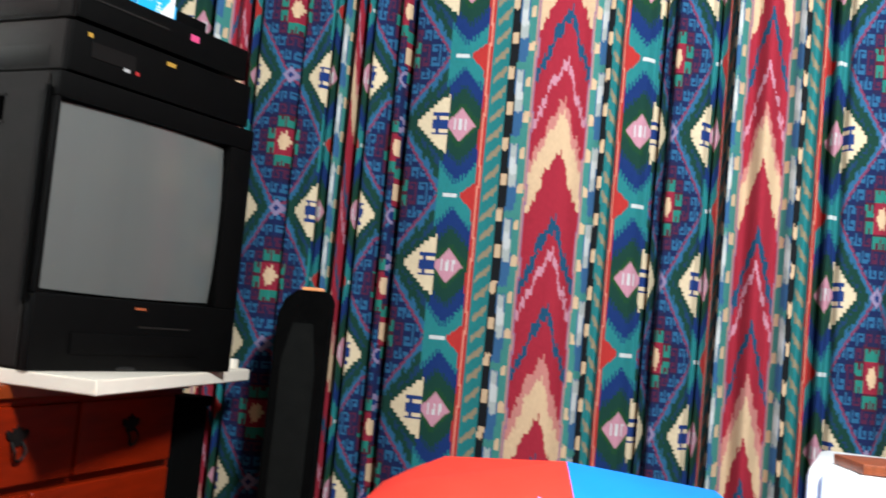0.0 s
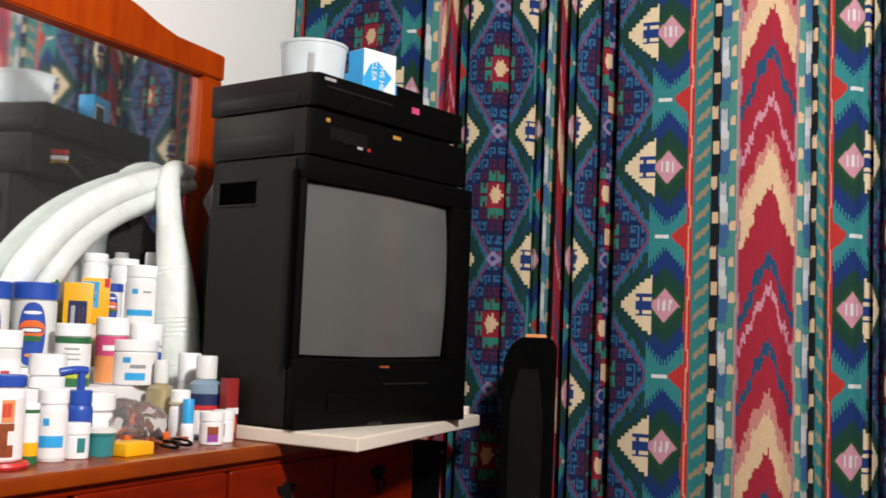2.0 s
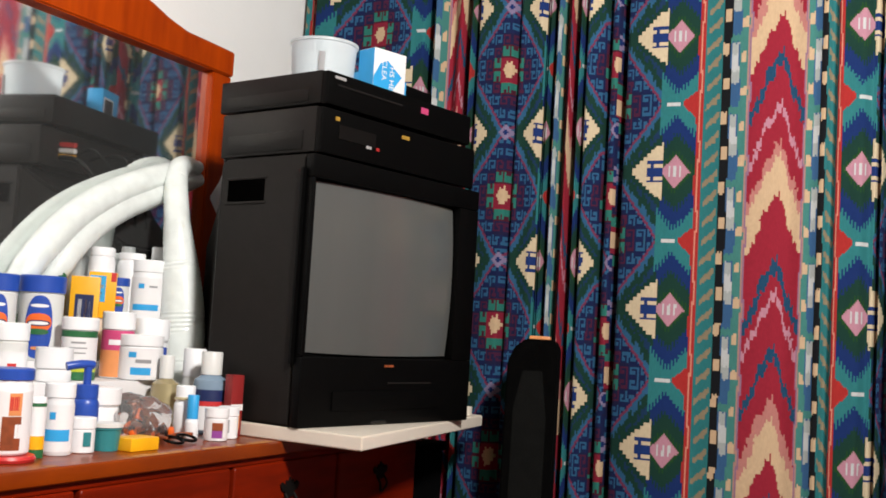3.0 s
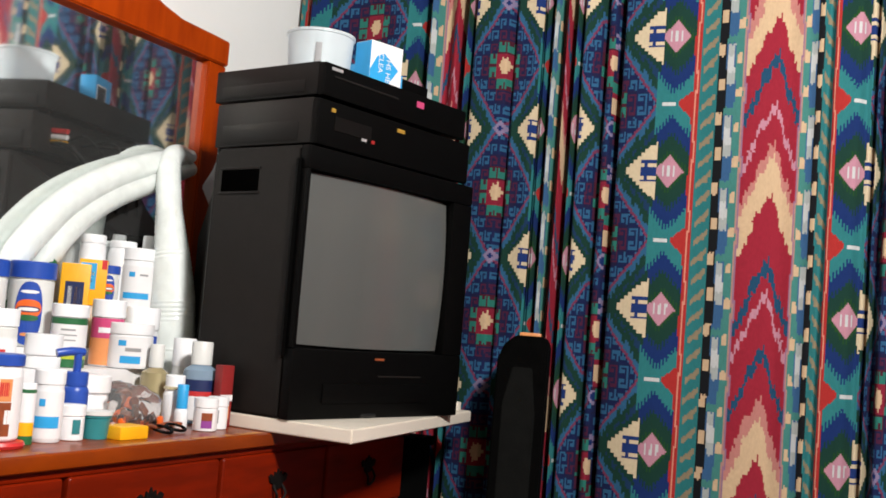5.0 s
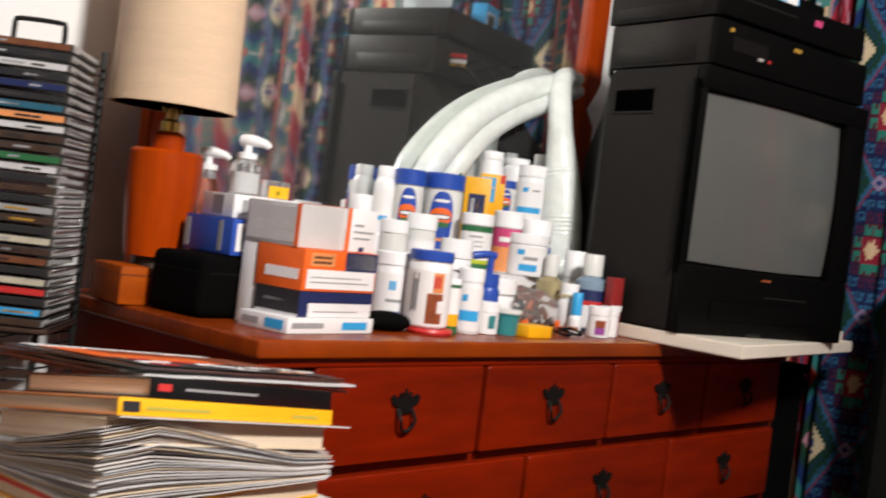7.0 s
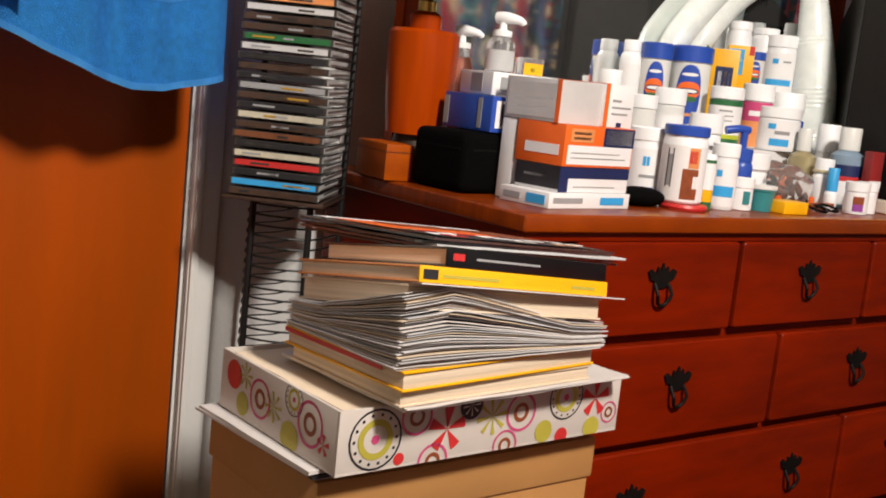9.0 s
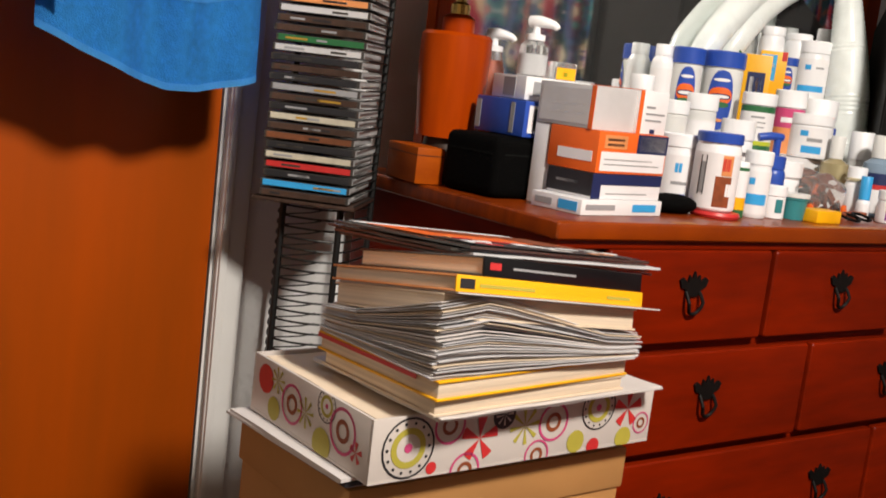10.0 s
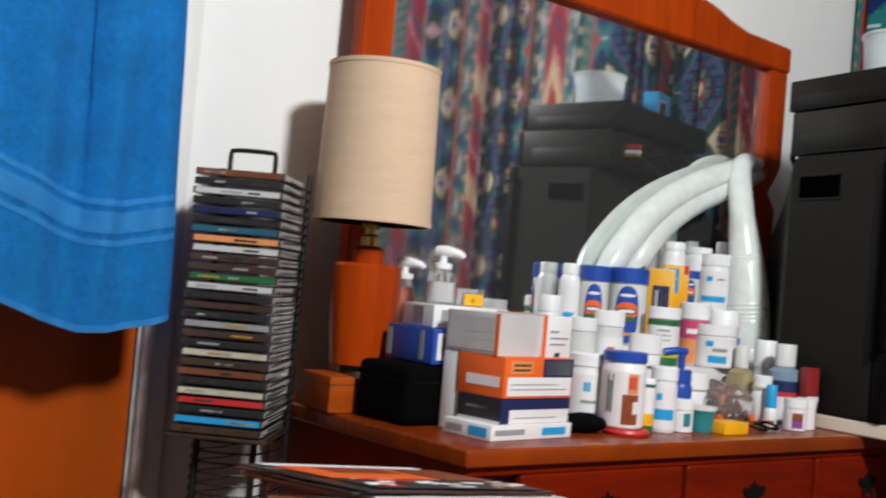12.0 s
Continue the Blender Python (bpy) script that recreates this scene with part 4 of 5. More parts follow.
carton("medicine_carton", "yellow and blue medicine carton with a white top", -1.185, 1.675, Z3, 0.05, 0.050, 0.085, facing(-1.12, 1.6), YELLOW,
       (("x", 0.05, 0.62, 0.35, 0.92, SKY), ("x", 0.12, 0.5, 0.5, 0.56, WCARD), ("x", 0.12, 0.55, 0.65, 0.72, WCARD), ("z", 0.05, 0.95, 0.05, 0.95, WCARD), ("x", 0.8, 0.98, 0.8, 1.0, REDP)))
bottle("pill_bottle", "squat cream bottle at the mirror", -1.203, 1.686, Z3, 0.133, 0.0243, WCAP, 0.12, WPLAST, neck=0.85)
bottle("pill_bottle", "plain white bottle at the mirror", -1.203, 1.767, Z3, 0.129, 0.0274, WCAP, 0.10, WPLAST, neck=0.85)
bottle("vitamin_bottle", "white vitamin bottle with a sky-blue stripe", -1.168, 1.777, Z3, 0.117, 0.0320, WCAP, 0.2, bands=((0.05, 0.7, WCARD),), marks=((0, 1.6, 0.16, 0.26, SKY), (-0.3, 0.35, 0.52, 0.6, SKY), (0.4, 0.5, 0.54, 0.57, GREYP)), neck=0.9)
# middle row
bottle("medicine_bottle", "white-capped bottle with dark green and cream label", -1.070, 1.510, Z1, 0.104, 0.0288, WCAP, 0.2, WPLAST, bands=((0.0, 0.13, GREEN), (0.13, 0.2, LIME), (0.2, 0.68, WCARD), (0.68, 0.78, GREEN)),
       marks=((0, 0.8, 0.58, 0.61, GREYP), (0, 1.0, 0.50, 0.52, GREYP), (0, 0.9, 0.42, 0.44, GREYP)), neck=0.95, shoulder=0.04)
bottle("antacid_bottle", "pink and peach labelled antacid bottle", -1.085, 1.617, Z1, 0.117, 0.0276, WCAP, 0.26, WPLAST, bands=((0.02, 0.42, PEACH), (0.42, 0.72, PINK)), marks=((0, 1.0, 0.50, 0.58, WCARD),), neck=0.95, shoulder=0.04)
bottle("pill_bottle", "short squat white plastic bottle", -1.075, 1.695, DT, 0.195, 0.0296, WCAP, 0.2, neck=0.95, shoulder=0.04)
bottle("vitamin_bottle", "wide white vitamin bottle with blue print", -1.045, 1.634, Z1, 0.079, 0.0386, WCAP, 0.24, bands=((0.05, 0.7, WCARD),), marks=((0.1, 0.9, 0.12, 0.28, SKY), (-0.3, 0.35, 0.50, 0.62, SKY), (0.2, 0.7, 0.38, 0.46, GREYP)), neck=0.92, shoulder=0.05)
bottle("pill_bottle", "small bottle with a blue cap", -1.030, 1.661, DT, 0.145, 0.0147, BLUE, 0.22, neck=0.95)
bottle("pill_bottle", "white bottle with a broad cap", -1.040, 1.428, Z1, 0.054, 0.0277, WCAP, 0.6, neck=0.95)
bottle("pill_bottle", "translucent pill bottle with a ribbed white cap", -1.080, 1.375, Z1, 0.090, 0.0256, WCAP, 0.3, MILKY, bands=((0.05, 0.5, WCARD),), marks=((0.2, 0.5, 0.2, 0.3, REDP),), neck=0.95, shoulder=0.04)
bottle("pill_bottle", "translucent pill bottle behind the boxes", -1.085, 1.314, Z1, 0.074, 0.0235, WCAP, 0.3, MILKY, neck=0.95, shoulder=0.04)
bottle("perfume_bottle", "gold-tinted glass perfume bottle with a clear cap", -0.985, 1.636, DT, 0.133, 0.0252, MILKY, 0.30, GOLDLIQ, neck=0.45, shoulder=0.12)
bottle("pill_bottle", "white plastic bottle with tall cap", -1.100, 1.829, DT, 0.170, 0.0232, WCAP, 0.25, MILKY, neck=0.9)
bottle("lotion_bottle", "milky lotion bottle with a white cap and gold base", -1.000, 1.729, DT, 0.145, 0.0208, WCAP, 0.35, MILKY, bands=((0.0, 0.35, GOLDLIQ),), neck=0.9)
# front row
bottle("vitamin_bottle", "white vitamin bottle with blue W-shaped mark and stripe", -0.925, 1.163, DT, 0.112, 0.027, WCAP, 0.17, bands=((0.05, 0.72, WCARD),),
       marks=((0.15, 0.9, 0.10, 0.22, BLUE), (-0.05, 0.16, 0.5, 0.62, SKY), (0.15, 0.16, 0.5, 0.62, SKY), (0.2, 0.9, 0.34, 0.38, GREYP)), neck=0.9)
dish = thing("red_coaster", "flat red plastic disc on the dresser", "coaster", pose(-0.858, 1.183, DT + 0.0005))
part("disc", lathe([(0.0, 0.0), (0.034, 0.0), (0.036, 0.004), (0.034, 0.008), (0.0, 0.008)], 32), REDP, dish)
bottle("vitamin_bottle", "large white vitamin bottle with a blue lid and brown picture label", -0.868, 1.183, DT + 0.009, 0.112, 0.0325, BLUE, 0.13, bands=((0.03, 0.74, WCARD),),
       marks=((0.35, 0.75, 0.06, 0.45, BROWNP), (0.45, 0.5, 0.46, 0.72, PEACH), (0.40, 0.36, 0.52, 0.68, REDP), (0.62, 0.3, 0.2, 0.36, WCARD), (-0.62, 0.26, 0.22, 0.62, GREYP), (-0.50, 0.05, 0.2, 0.7, DARKP), (-0.74, 0.05, 0.2, 0.7, DARKP)), neck=0.92, shoulder=0.06)
bottle("drops_bottle", "slim bottle with green label and yellow base", -0.862, 1.232, DT, 0.082, 0.0115, WCAP, 0.1, WPLAST, bands=((0.0, 0.14, GREEN), (0.14, 0.36, YELLOW), (0.36, 0.84, WCARD), (0.84, 0.9, GREEN)), neck=0.9)
bottle("vitamin_bottle", "white vitamin bottle with a sky-blue stripe", -0.868, 1.277, DT, 0.100, 0.0205, WCAP, 0.2, bands=((0.05, 0.7, WCARD),), marks=((0, 1.8, 0.20, 0.36, SKY), (-0.3, 0.4, 0.5, 0.60, SKY)), neck=0.92)
bottle("pill_bottle", "little white bottle with a teal label", -0.866, 1.322, DT, 0.050, 0.0185, WCAP, 0.3, marks=((0.5, 0.6, 0.2, 0.6, TEAL),), neck=0.95, shoulder=0.05)
pump = bottle("pump_bottle", "deep blue plastic pump bottle", -0.918, 1.378, DT, 0.092, 0.020, BLUE, 0.22, BLUE, neck=0.8)
part("pump_head", tube([(0.0, 0.0, 0.092), (0.0, 0.0, 0.118)], 0.006, 12), BLUE, pump)
part("spout", tube([(-0.008, 0.006, 0.121), (0.006, -0.010, 0.122), (0.014, -0.030, 0.118)], 0.0065, 12), BLUE, pump)
bottle("jar", "white jar behind the blue pump", -0.945, 1.432, DT, 0.085, 0.034, WCAP, 0.3, neck=0.95)
tub = thing("teal_dish", "translucent teal plastic dish", "dish", pose(-0.862, 1.367, DT + 0.0005))
part("bowl", lathe([(0.0, 0.0), (0.018, 0.0), (0.021, 0.030), (0.0225, 0.031), (0.0225, 0.034), (0.0, 0.034)], 24), TEAL, tub)
part("clear_lid", lathe([(0.0, 0.0345), (0.024, 0.0345), (0.024, 0.040), (0.0, 0.041)], 24), MILKY, tub)
carton("yellow_case", "small yellow plastic case at the front edge", -0.842, 1.408, DT, 0.04, 0.058, 0.019, -2, YELLOW)
# clear bag with brown sweets
bagc = thing("plastic_bag", "clear crumpled bag of brown and orange sweets", "bag", pose(-0.930, 1.500, DT + 0.0005))
rng = random.Random(4)
b = bmesh.new()
bmesh.ops.create_icosphere(b, subdivisions=4, radius=1)
for v in b.verts:
    n = noise.noise(v.co * 2.3) * 0.10 + noise.noise(v.co * 6) * 0.05
    v.co = Vector((v.co.x * 0.046, v.co.y * 0.074, max(v.co.z, -0.8) * 0.040 + 0.032)) * (1 + n)
    v.co.z = max(v.co.z, 0.0005)
part("wrapper", b, CLEARP, bagc, "clear crinkled wrapper", 1.0)
for k in range(64):
    sx, sy = rng.uniform(-0.034, 0.034), rng.uniform(-0.060, 0.060)
    s = box(-0.009, -0.006, -0.004, 0.009, 0.006, 0.004, 0.003)
    ob = part("sweet", s, (BROWNP, DARKP, BROWNP, ORANGE, BROWNP, RUST)[k % 6], bagc)
    ob.matrix_basis = pose(sx, sy, 0.006 + rng.uniform(0.0, 0.034) * (1 - abs(sy) / 0.075), rng.uniform(0, 90), rng.uniform(0, 90), rng.uniform(0, 180))
gl = thing("eyeglasses", "dark folded eyeglasses by the front edge", "glasses", pose(-0.850, 1.520, DT + 0.0005, 0, 0, 100))
for sx in (-1, 1):
    part("rim", tube([(sx * 0.021 + 0.019 * math.cos(a), 0.014 * math.sin(a), 0.008 + 0.004 * math.sin(a)) for a in (2 * math.pi * k / 12 for k in range(13))], 0.0024, 8, cap=False), TVBLACK, gl)
    part("temple", tube([(sx * 0.040, 0.0, 0.012), (sx * 0.030, 0.020, 0.012), (sx * -0.03, 0.024, 0.006)], 0.0028, 8), BROWNP, gl)
part("bridge", tube([(-0.003, 0.004, 0.010), (0.003, 0.004, 0.010)], 0.0022, 8), TVBLACK, gl)
bc = thing("glasses_case", "black oval glasses case on the dresser", "case", pose(-0.882, 1.112, DT + 0.0005, 0, 0, 80))
b = bmesh.new()
bmesh.ops.create_icosphere(b, subdivisions=3, radius=1)
for v in b.verts:
    v.co = Vector((v.co.x * 0.046, v.co.y * 0.024, max(v.co.z, -0.85) * 0.015 + 0.0128))
part("shell", b, BLACKCASE, bc, "", 1.0)
bottle("pill_bottle", "small white bottle with orange and purple label", -0.850, 1.610, DT, 0.054, 0.0195, WCAP, 0.28, bands=((0.08, 0.62, WCARD),), marks=((0.2, 0.9, 0.32, 0.56, BROWNP), (0.2, 0.9, 0.10, 0.32, PURPLE)), neck=0.95, shoulder=0.05)
bottle("pill_bottle", "small white bottle with a barcode", -0.858, 1.653, DT, 0.054, 0.017, WCAP, 0.28, marks=((0.0, 0.4, 0.2, 0.6, GREYP),), neck=0.95, shoulder=0.05)
bottle("eyedrops", "turquoise eyedrop bottle with a pointed cap", -0.893, 1.600, DT, 0.072, 0.0115, SKY, 0.55, WPLAST, neck=0.75)
bottle("pill_bottle", "round-shouldered small white bottle", -0.925, 1.618, DT, 0.085, 0.0185, WCAP, 0.3, neck=0.8, bands=((0.72, 0.78, GOLDLIQ),))
bottle("mouthwash_bottle", "clear mouthwash bottle with blue label and frosted cap", -0.930, 1.690, DT, 0.143, 0.0304, MILKY, 0.28, RINSE, bands=((0.40, 0.54, NAVY), (0.34, 0.40, REDP), (0.05, 0.34, WCARD)), neck=0.55, shoulder=0.12)
carton("red_carton", "upright red carton with a small picture", -0.878, 1.690, DT, 0.020, 0.026, 0.106, -14, DARKRED, (("x", 0.0, 1.0, 0.42, 0.52, WCARD), ("x", 0.3, 0.8, 0.12, 0.35, PEACH)))

# boxes at the left end
carton("flat_carton", "flat white carton with sky-blue panels at the front edge", -0.876, 0.965, DT, 0.088, 0.165, 0.020, 6, WCARD,
       (("x", 0.62, 0.92, 0.25, 0.75, SKY), ("x", 0.05, 0.40, 0.35, 0.7, GREYP), ("y", 0.55, 0.92, 0.2, 0.8, SKY), ("y", 0.08, 0.42, 0.3, 0.7, GREYP)))
carton("flat_carton", "navy and white medicine carton", -0.878, 0.975, DT + 0.0206, 0.078, 0.142, 0.033, 6, WCARD,
       (("x", 0.0, 1.0, 0.56, 1.0, NAVY), ("x", 0.0, 0.12, 0.0, 0.56, NAVY), ("y", 0.0, 1.0, 0.1, 1.0, DARKP), ("y", 0.2, 0.7, 0.5, 0.6, GREYP), ("x", 0.2, 0.8, 0.2, 0.24, GREYP)))
carton("orange_carton", "orange medicine carton with white printed panels", -0.880, 0.975, DT + 0.0542, 0.085, 0.142, 0.054, 6, ORANGE,
       (("x", 0.05, 0.98, 0.06, 0.52, WCARD), ("x", 0.58, 0.97, 0.58, 0.94, GCARD), ("x", 0.08, 0.40, 0.60, 0.92, PEACH), ("x", 0.12, 0.36, 0.66, 0.72, DARKP), ("x", 0.12, 0.36, 0.78, 0.84, DARKP), ("x", 0.1, 0.9, 0.2, 0.23, GREYP), ("x", 0.1, 0.8, 0.32, 0.35, GREYP), ("y", 0.2, 0.9, 0.25, 0.5, WCARD), ("x", 0.55, 1.0, 0.52, 0.98, NAVY)))
carton("white_carton", "narrow upright white carton behind the orange one", -0.935, 0.925, DT, 0.026, 0.05, 0.108, 6, WCARD)
carton("medicine_carton", "white and orange medicine carton on top of the pile", -0.898, 0.942, DT + 0.1086, 0.10, 0.080, 0.055, 5, GCARD, (("x", 0.0, 1.0, 0.0, 1.0, GCARD), ("y", 0.05, 0.92, 0.08, 0.9, GCARD), ("y", 0.2, 0.8, 0.3, 0.34, WCARD), ("y", 0.2, 0.8, 0.5, 0.54, WCARD), ("y", 0.93, 1.0, 0.0, 1.0, ORANGE)))
carton("medicine_carton", "white medicine carton with an orange edge", -0.893, 1.013, DT + 0.1086, 0.09, 0.060, 0.057, 5, WCARD, (("x", 0.0, 0.12, 0.0, 1.0, ORANGE), ("z", 0.0, 1.0, 0.0, 0.14, ORANGE), ("x", 0.25, 0.55, 0.6, 0.65, GREYP), ("x", 0.25, 0.9, 0.45, 0.49, GREYP), ("x", 0.25, 0.8, 0.3, 0.34, GREYP), ("x", 0.45, 0.62, 0.02, 0.12, NAVY)))
carton("black_padded_box", "black padded zip box on the dresser", -1.008, 0.905, DT, 0.112, 0.135, 0.083, 4, BLACKCASE, (("x", 0.10, 0.90, 0.70, 0.73, GREYFAB), ("y", 0.10, 0.90, 0.70, 0.73, GREYFAB)), round_off=0.014)
carton("blue_carton", "royal blue carton with a white barcode panel", -1.010, 0.932, DT + 0.0845, 0.108, 0.092, 0.049, 0, BLUE, (("x", 0.08, 0.7, 0.12, 0.88, WCARD), ("x", 0.18, 0.58, 0.2, 0.8, GREYP), ("x", 0.26, 0.30, 0.2, 0.8, DARKP), ("x", 0.40, 0.44, 0.2, 0.8, DARKP), ("y", 0.0, 0.1, 0.1, 0.9, GREYP), ("y", 0.72, 0.8, 0.08, 0.92, GREYP)))
carton("white_carton", "low white carton with a grey square", -1.010, 0.966, DT + 0.1345, 0.085, 0.130, 0.032, -6, WCARD, (("y", 0.35, 0.7, 0.1, 0.9, GREYP), ("x", 0.1, 0.2, 0.2, 0.8, GREYP)))
tan = carton("wooden_box", "small tan wooden box on the dresser corner", -1.120, 0.829, DT, 0.100, 0.044, 0.052, -8, TANWOOD, round_off=0.003)
part("lid_gap", box(-0.0505, -0.0225, 0.040, 0.0505, 0.0225, 0.041), DARKWOOD, tan)


def soap(x, y, z, liquid, label, h=0.052, fill=0.62):
    t = bottle("soap_pump", label, x, y, z, h, 0.021, None, 0.0, CLEARP, neck=0.6, shoulder=0.25, group="soap pumps")
    part("liquid", lathe([(0.0, 0.003), (0.0195, 0.003), (0.0195, h * min(fill, 0.75)), (0.0125, h * fill), (0.0, h * fill)], 24), liquid, t)
    part("collar", lathe([(0.0, h), (0.014, h), (0.014, h + 0.008), (0.006, h + 0.010), (0.005, h + 0.022), (0.0, h + 0.022)], 20), WCAP, t, "white collar")
    part("pump_head", tube([(-0.006, -0.008, h + 0.026), (0.002, 0.004, h + 0.027), (0.006, 0.024, h + 0.024), (0.006, 0.030, h + 0.019)], [0.009, 0.0085, 0.006, 0.004], 12), WCAP, t, "white pump head")
    return t


soap(-1.045, 0.962, DT + 0.167, WPLAST, "clear soap pump with a white nozzle")
soap(-1.160, 0.978, DT, ORANGE, "orange soap pump with a white nozzle behind the cartons", 0.20, 0.93)
stick = carton("yellow_sticker_tub", "clear tub with a yellow label", -1.03, 1.005, DT + 0.167, 0.03, 0.036, 0.026, -14, CLEARP, (("x", 0.1, 0.95, 0.05, 0.7, YELLOW), ("x", 0.4, 0.6, 0.2, 0.45, LIME)))
bottle("pill_bottle", "white bottle behind the cartons", -0.985, 1.045, DT, 0.158, 0.022, WCAP, 0.18, neck=0.9)
bottle("pill_bottle", "white bottle behind the carton pile", -0.975, 1.105, DT, 0.160, 0.022, WCAP, 0.2, neck=0.95)
bottle("pill_bottle", "white bottle with a green label behind the carton pile", -1.09, 1.235, DT, 0.195, 0.020, WCAP, 0.14, bands=((0.55, 0.8, GREEN),), neck=0.9)
bottle("pill_bottle", "white bottle among the cartons", -1.00, 1.165, DT, 0.135, 0.024, WCAP, 0.2, neck=0.92)

# ---- ribbed hose bent over behind the bottles ----
hose = thing("ribbed_hose", "milky white ribbed plastic hose bent into an arch", "hose", pose(0, 0, 0))
HX = MX + 0.0285
part("arch", tube([(HX - 0.006, 1.486, 0.960), (HX - 0.005, 1.489, 1.000), (HX, 1.511, 1.043), (HX, 1.554, 1.093), (HX, 1.609, 1.143), (HX, 1.684, 1.190), (HX, 1.784, 1.235), (HX, 1.879, 1.269), (HX, 1.950, 1.292)],
                  [0.019, 0.020, 0.026, 0.027, 0.027, 0.027, 0.026, 0.022, 0.012], 20, rib=0.0013, rib_len=0.009), TUBEM, hose)
part("arch", tube([(HX - 0.006, 1.556, 0.960), (HX - 0.005, 1.563, 1.010), (HX, 1.584, 1.056), (HX, 1.613, 1.094), (HX, 1.661, 1.136), (HX, 1.728, 1.177), (HX, 1.797, 1.207), (HX, 1.882, 1.242), (HX, 1.955, 1.266)],
                  [0.019, 0.020, 0.026, 0.027, 0.027, 0.027, 0.026, 0.023, 0.013], 20, rib=0.0013, rib_len=0.009), TUBEM, hose)
part("upright", tube([(HX + 0.004, 1.938, 1.284), (HX + 0.010, 1.893, 1.286), (-1.176, 1.846, 1.256), (-1.140, 1.815, 1.160), (-1.120, 1.814, 1.064), (-1.110, 1.817, 0.984), (-1.105, 1.820, 0.893), (-1.105, 1.820, DT + 0.002)],
                     [0.014, 0.019, 0.022, 0.025, 0.035, 0.042, 0.044, 0.044], 24, rib=0.0014, rib_len=0.009), TUBEM, hose)

# ---- tower of disc cases ----
rack = thing("disc_tower", "black wire tower full of disc cases beside the dresser", "rack", pose(-1.108, 0.648, 0, 0, 0, -42))
RW, RD = 0.066, 0.148            # half width, depth; local +x is the front
R0, R1 = 0.735, 1.098
for sy in (-1, 1):
    part("post", tube([(-RD, sy * RW, 0.0), (-RD, sy * RW, R1 + 0.012)], 0.0045, 8), WIRE, rack)
    part("post", tube([(-0.052, sy * RW * 0.62, 0.0), (-0.052, sy * RW * 0.62, R0)], 0.0048, 8), WIRE, rack)
part("base", tube([(-RD, -RW, 0.006), (0.0, -RW, 0.006), (0.0, RW, 0.006), (-RD, RW, 0.006)], 0.005, 8), WIRE, rack)
part("top_loop", tube([(-0.06, -0.032, R1), (-0.06, -0.032, R1 + 0.026), (-0.06, -0.024, R1 + 0.031), (-0.06, 0.024, R1 + 0.031), (-0.06, 0.032, R1 + 0.026), (-0.06, 0.032, R1)], 0.0035, 8), WIRE, rack)
part("rack_shelf", box(-RD, -RW - 0.006, R0 - 0.006, 0.004, RW + 0.004, R0 - 0.001, 0.001), BROWNSP, rack, "thin brown bottom tray")
rung = tube([(-RD, -RW, 0), (-0.052, -RW * 0.62, 0.0), (-0.052, RW * 0.62, 0), (-RD, RW, 0)], 0.0016, 5)
me = bpy.data.meshes.new("rung")
rung.to_mesh(me)
rung.free()
me.materials.append(WIRE)
for k in range(46):
    ob = new("rung", me)
    ob.parent = rack
    ob.location = (0, 0, 0.05 + k * 0.0149)
side = tube([(-RD, RW + 0.003, 0), (-0.002, RW + 0.003, 0.0)], 0.0012, 5)
sme = bpy.data.meshes.new("side_wire")
side.to_mesh(sme)
side.free()
sme.materials.append(WIRE)
zk = tube([(-0.052, -RW * 0.6, 0), (-0.052, 0.0, 0.007), (-0.052, RW * 0.3, 0.0135)], 0.0011, 5)
zme = bpy.data.meshes.new("zigzag")
zk.to_mesh(zme)
zk.free()
zme.materials.append(WIRE)
for k in range(40):
    ob = new("zigzag", zme)
    ob.parent = rack
    ob.location = (0, 0, 0.14 + k * 0.0149)
CREAMSP = mat("cream_spine", (0.50, 0.46, 0.36), 0.4, vary=0.2, scale=60)
SPINES = [RUST, DARKP, GCARD, DARKP, NAVY, DARKP, DARKTEAL, PEACH, GCARD, BROWNSP, BROWNSP, GREEN, GCARD, DARKP, BROWNSP, DARKP, GREYP, BROWNSP, DARKP, CREAMSP, BROWNSP, RUST, DARKP, CREAMSP, REDP, DARKP, SKY, BROWNSP]
rng = random.Random(9)
n = len(SPINES)
pitch = (R1 - R0) / n
cme = None
for k in range(n):
    z = R1 - (k + 1) * pitch
    off, tw = rng.uniform(-0.004, 0.003), rng.uniform(-1.2, 1.2)
    cs = part("disc_case", box(-0.140, -0.0615, 0.0012, 0.0, 0.0615, 0.0108, 0.0006, 1), CASE, rack)
    cs.matrix_basis = pose(off, rng.uniform(-0.002, 0.002), z, 0, 0, tw)
    part("tray_edge", box(-0.134, 0.0612, 0.0022, -0.004, 0.0620, 0.0102), CASEEDGE, cs, "pale clear-plastic edge")
    sp = part("spine", box(-0.0005, -0.058, 0.0022, 0.0006, 0.058, 0.0100), SPINES[k], cs)
    for q in range(rng.choice((1, 2, 2))):
        a = rng.uniform(-0.05, 0.02)
        part("print", box(0.0006, a, 0.0045, 0.0010, a + rng.uniform(0.012, 0.035), 0.0072), rng.choice((GREYP, CASE, CASE, GOLDPRINT, GREYP, DARKP)), cs)
    sw = new("side_wire", sme)
    sw.parent = rack
    sw.location = (0, 0, z)

# ---- blue towel on the door ----
towel = thing("bath_towel", "blue terry bath towel with woven bands hanging on the door", "towel", pose(0, 0, 0))


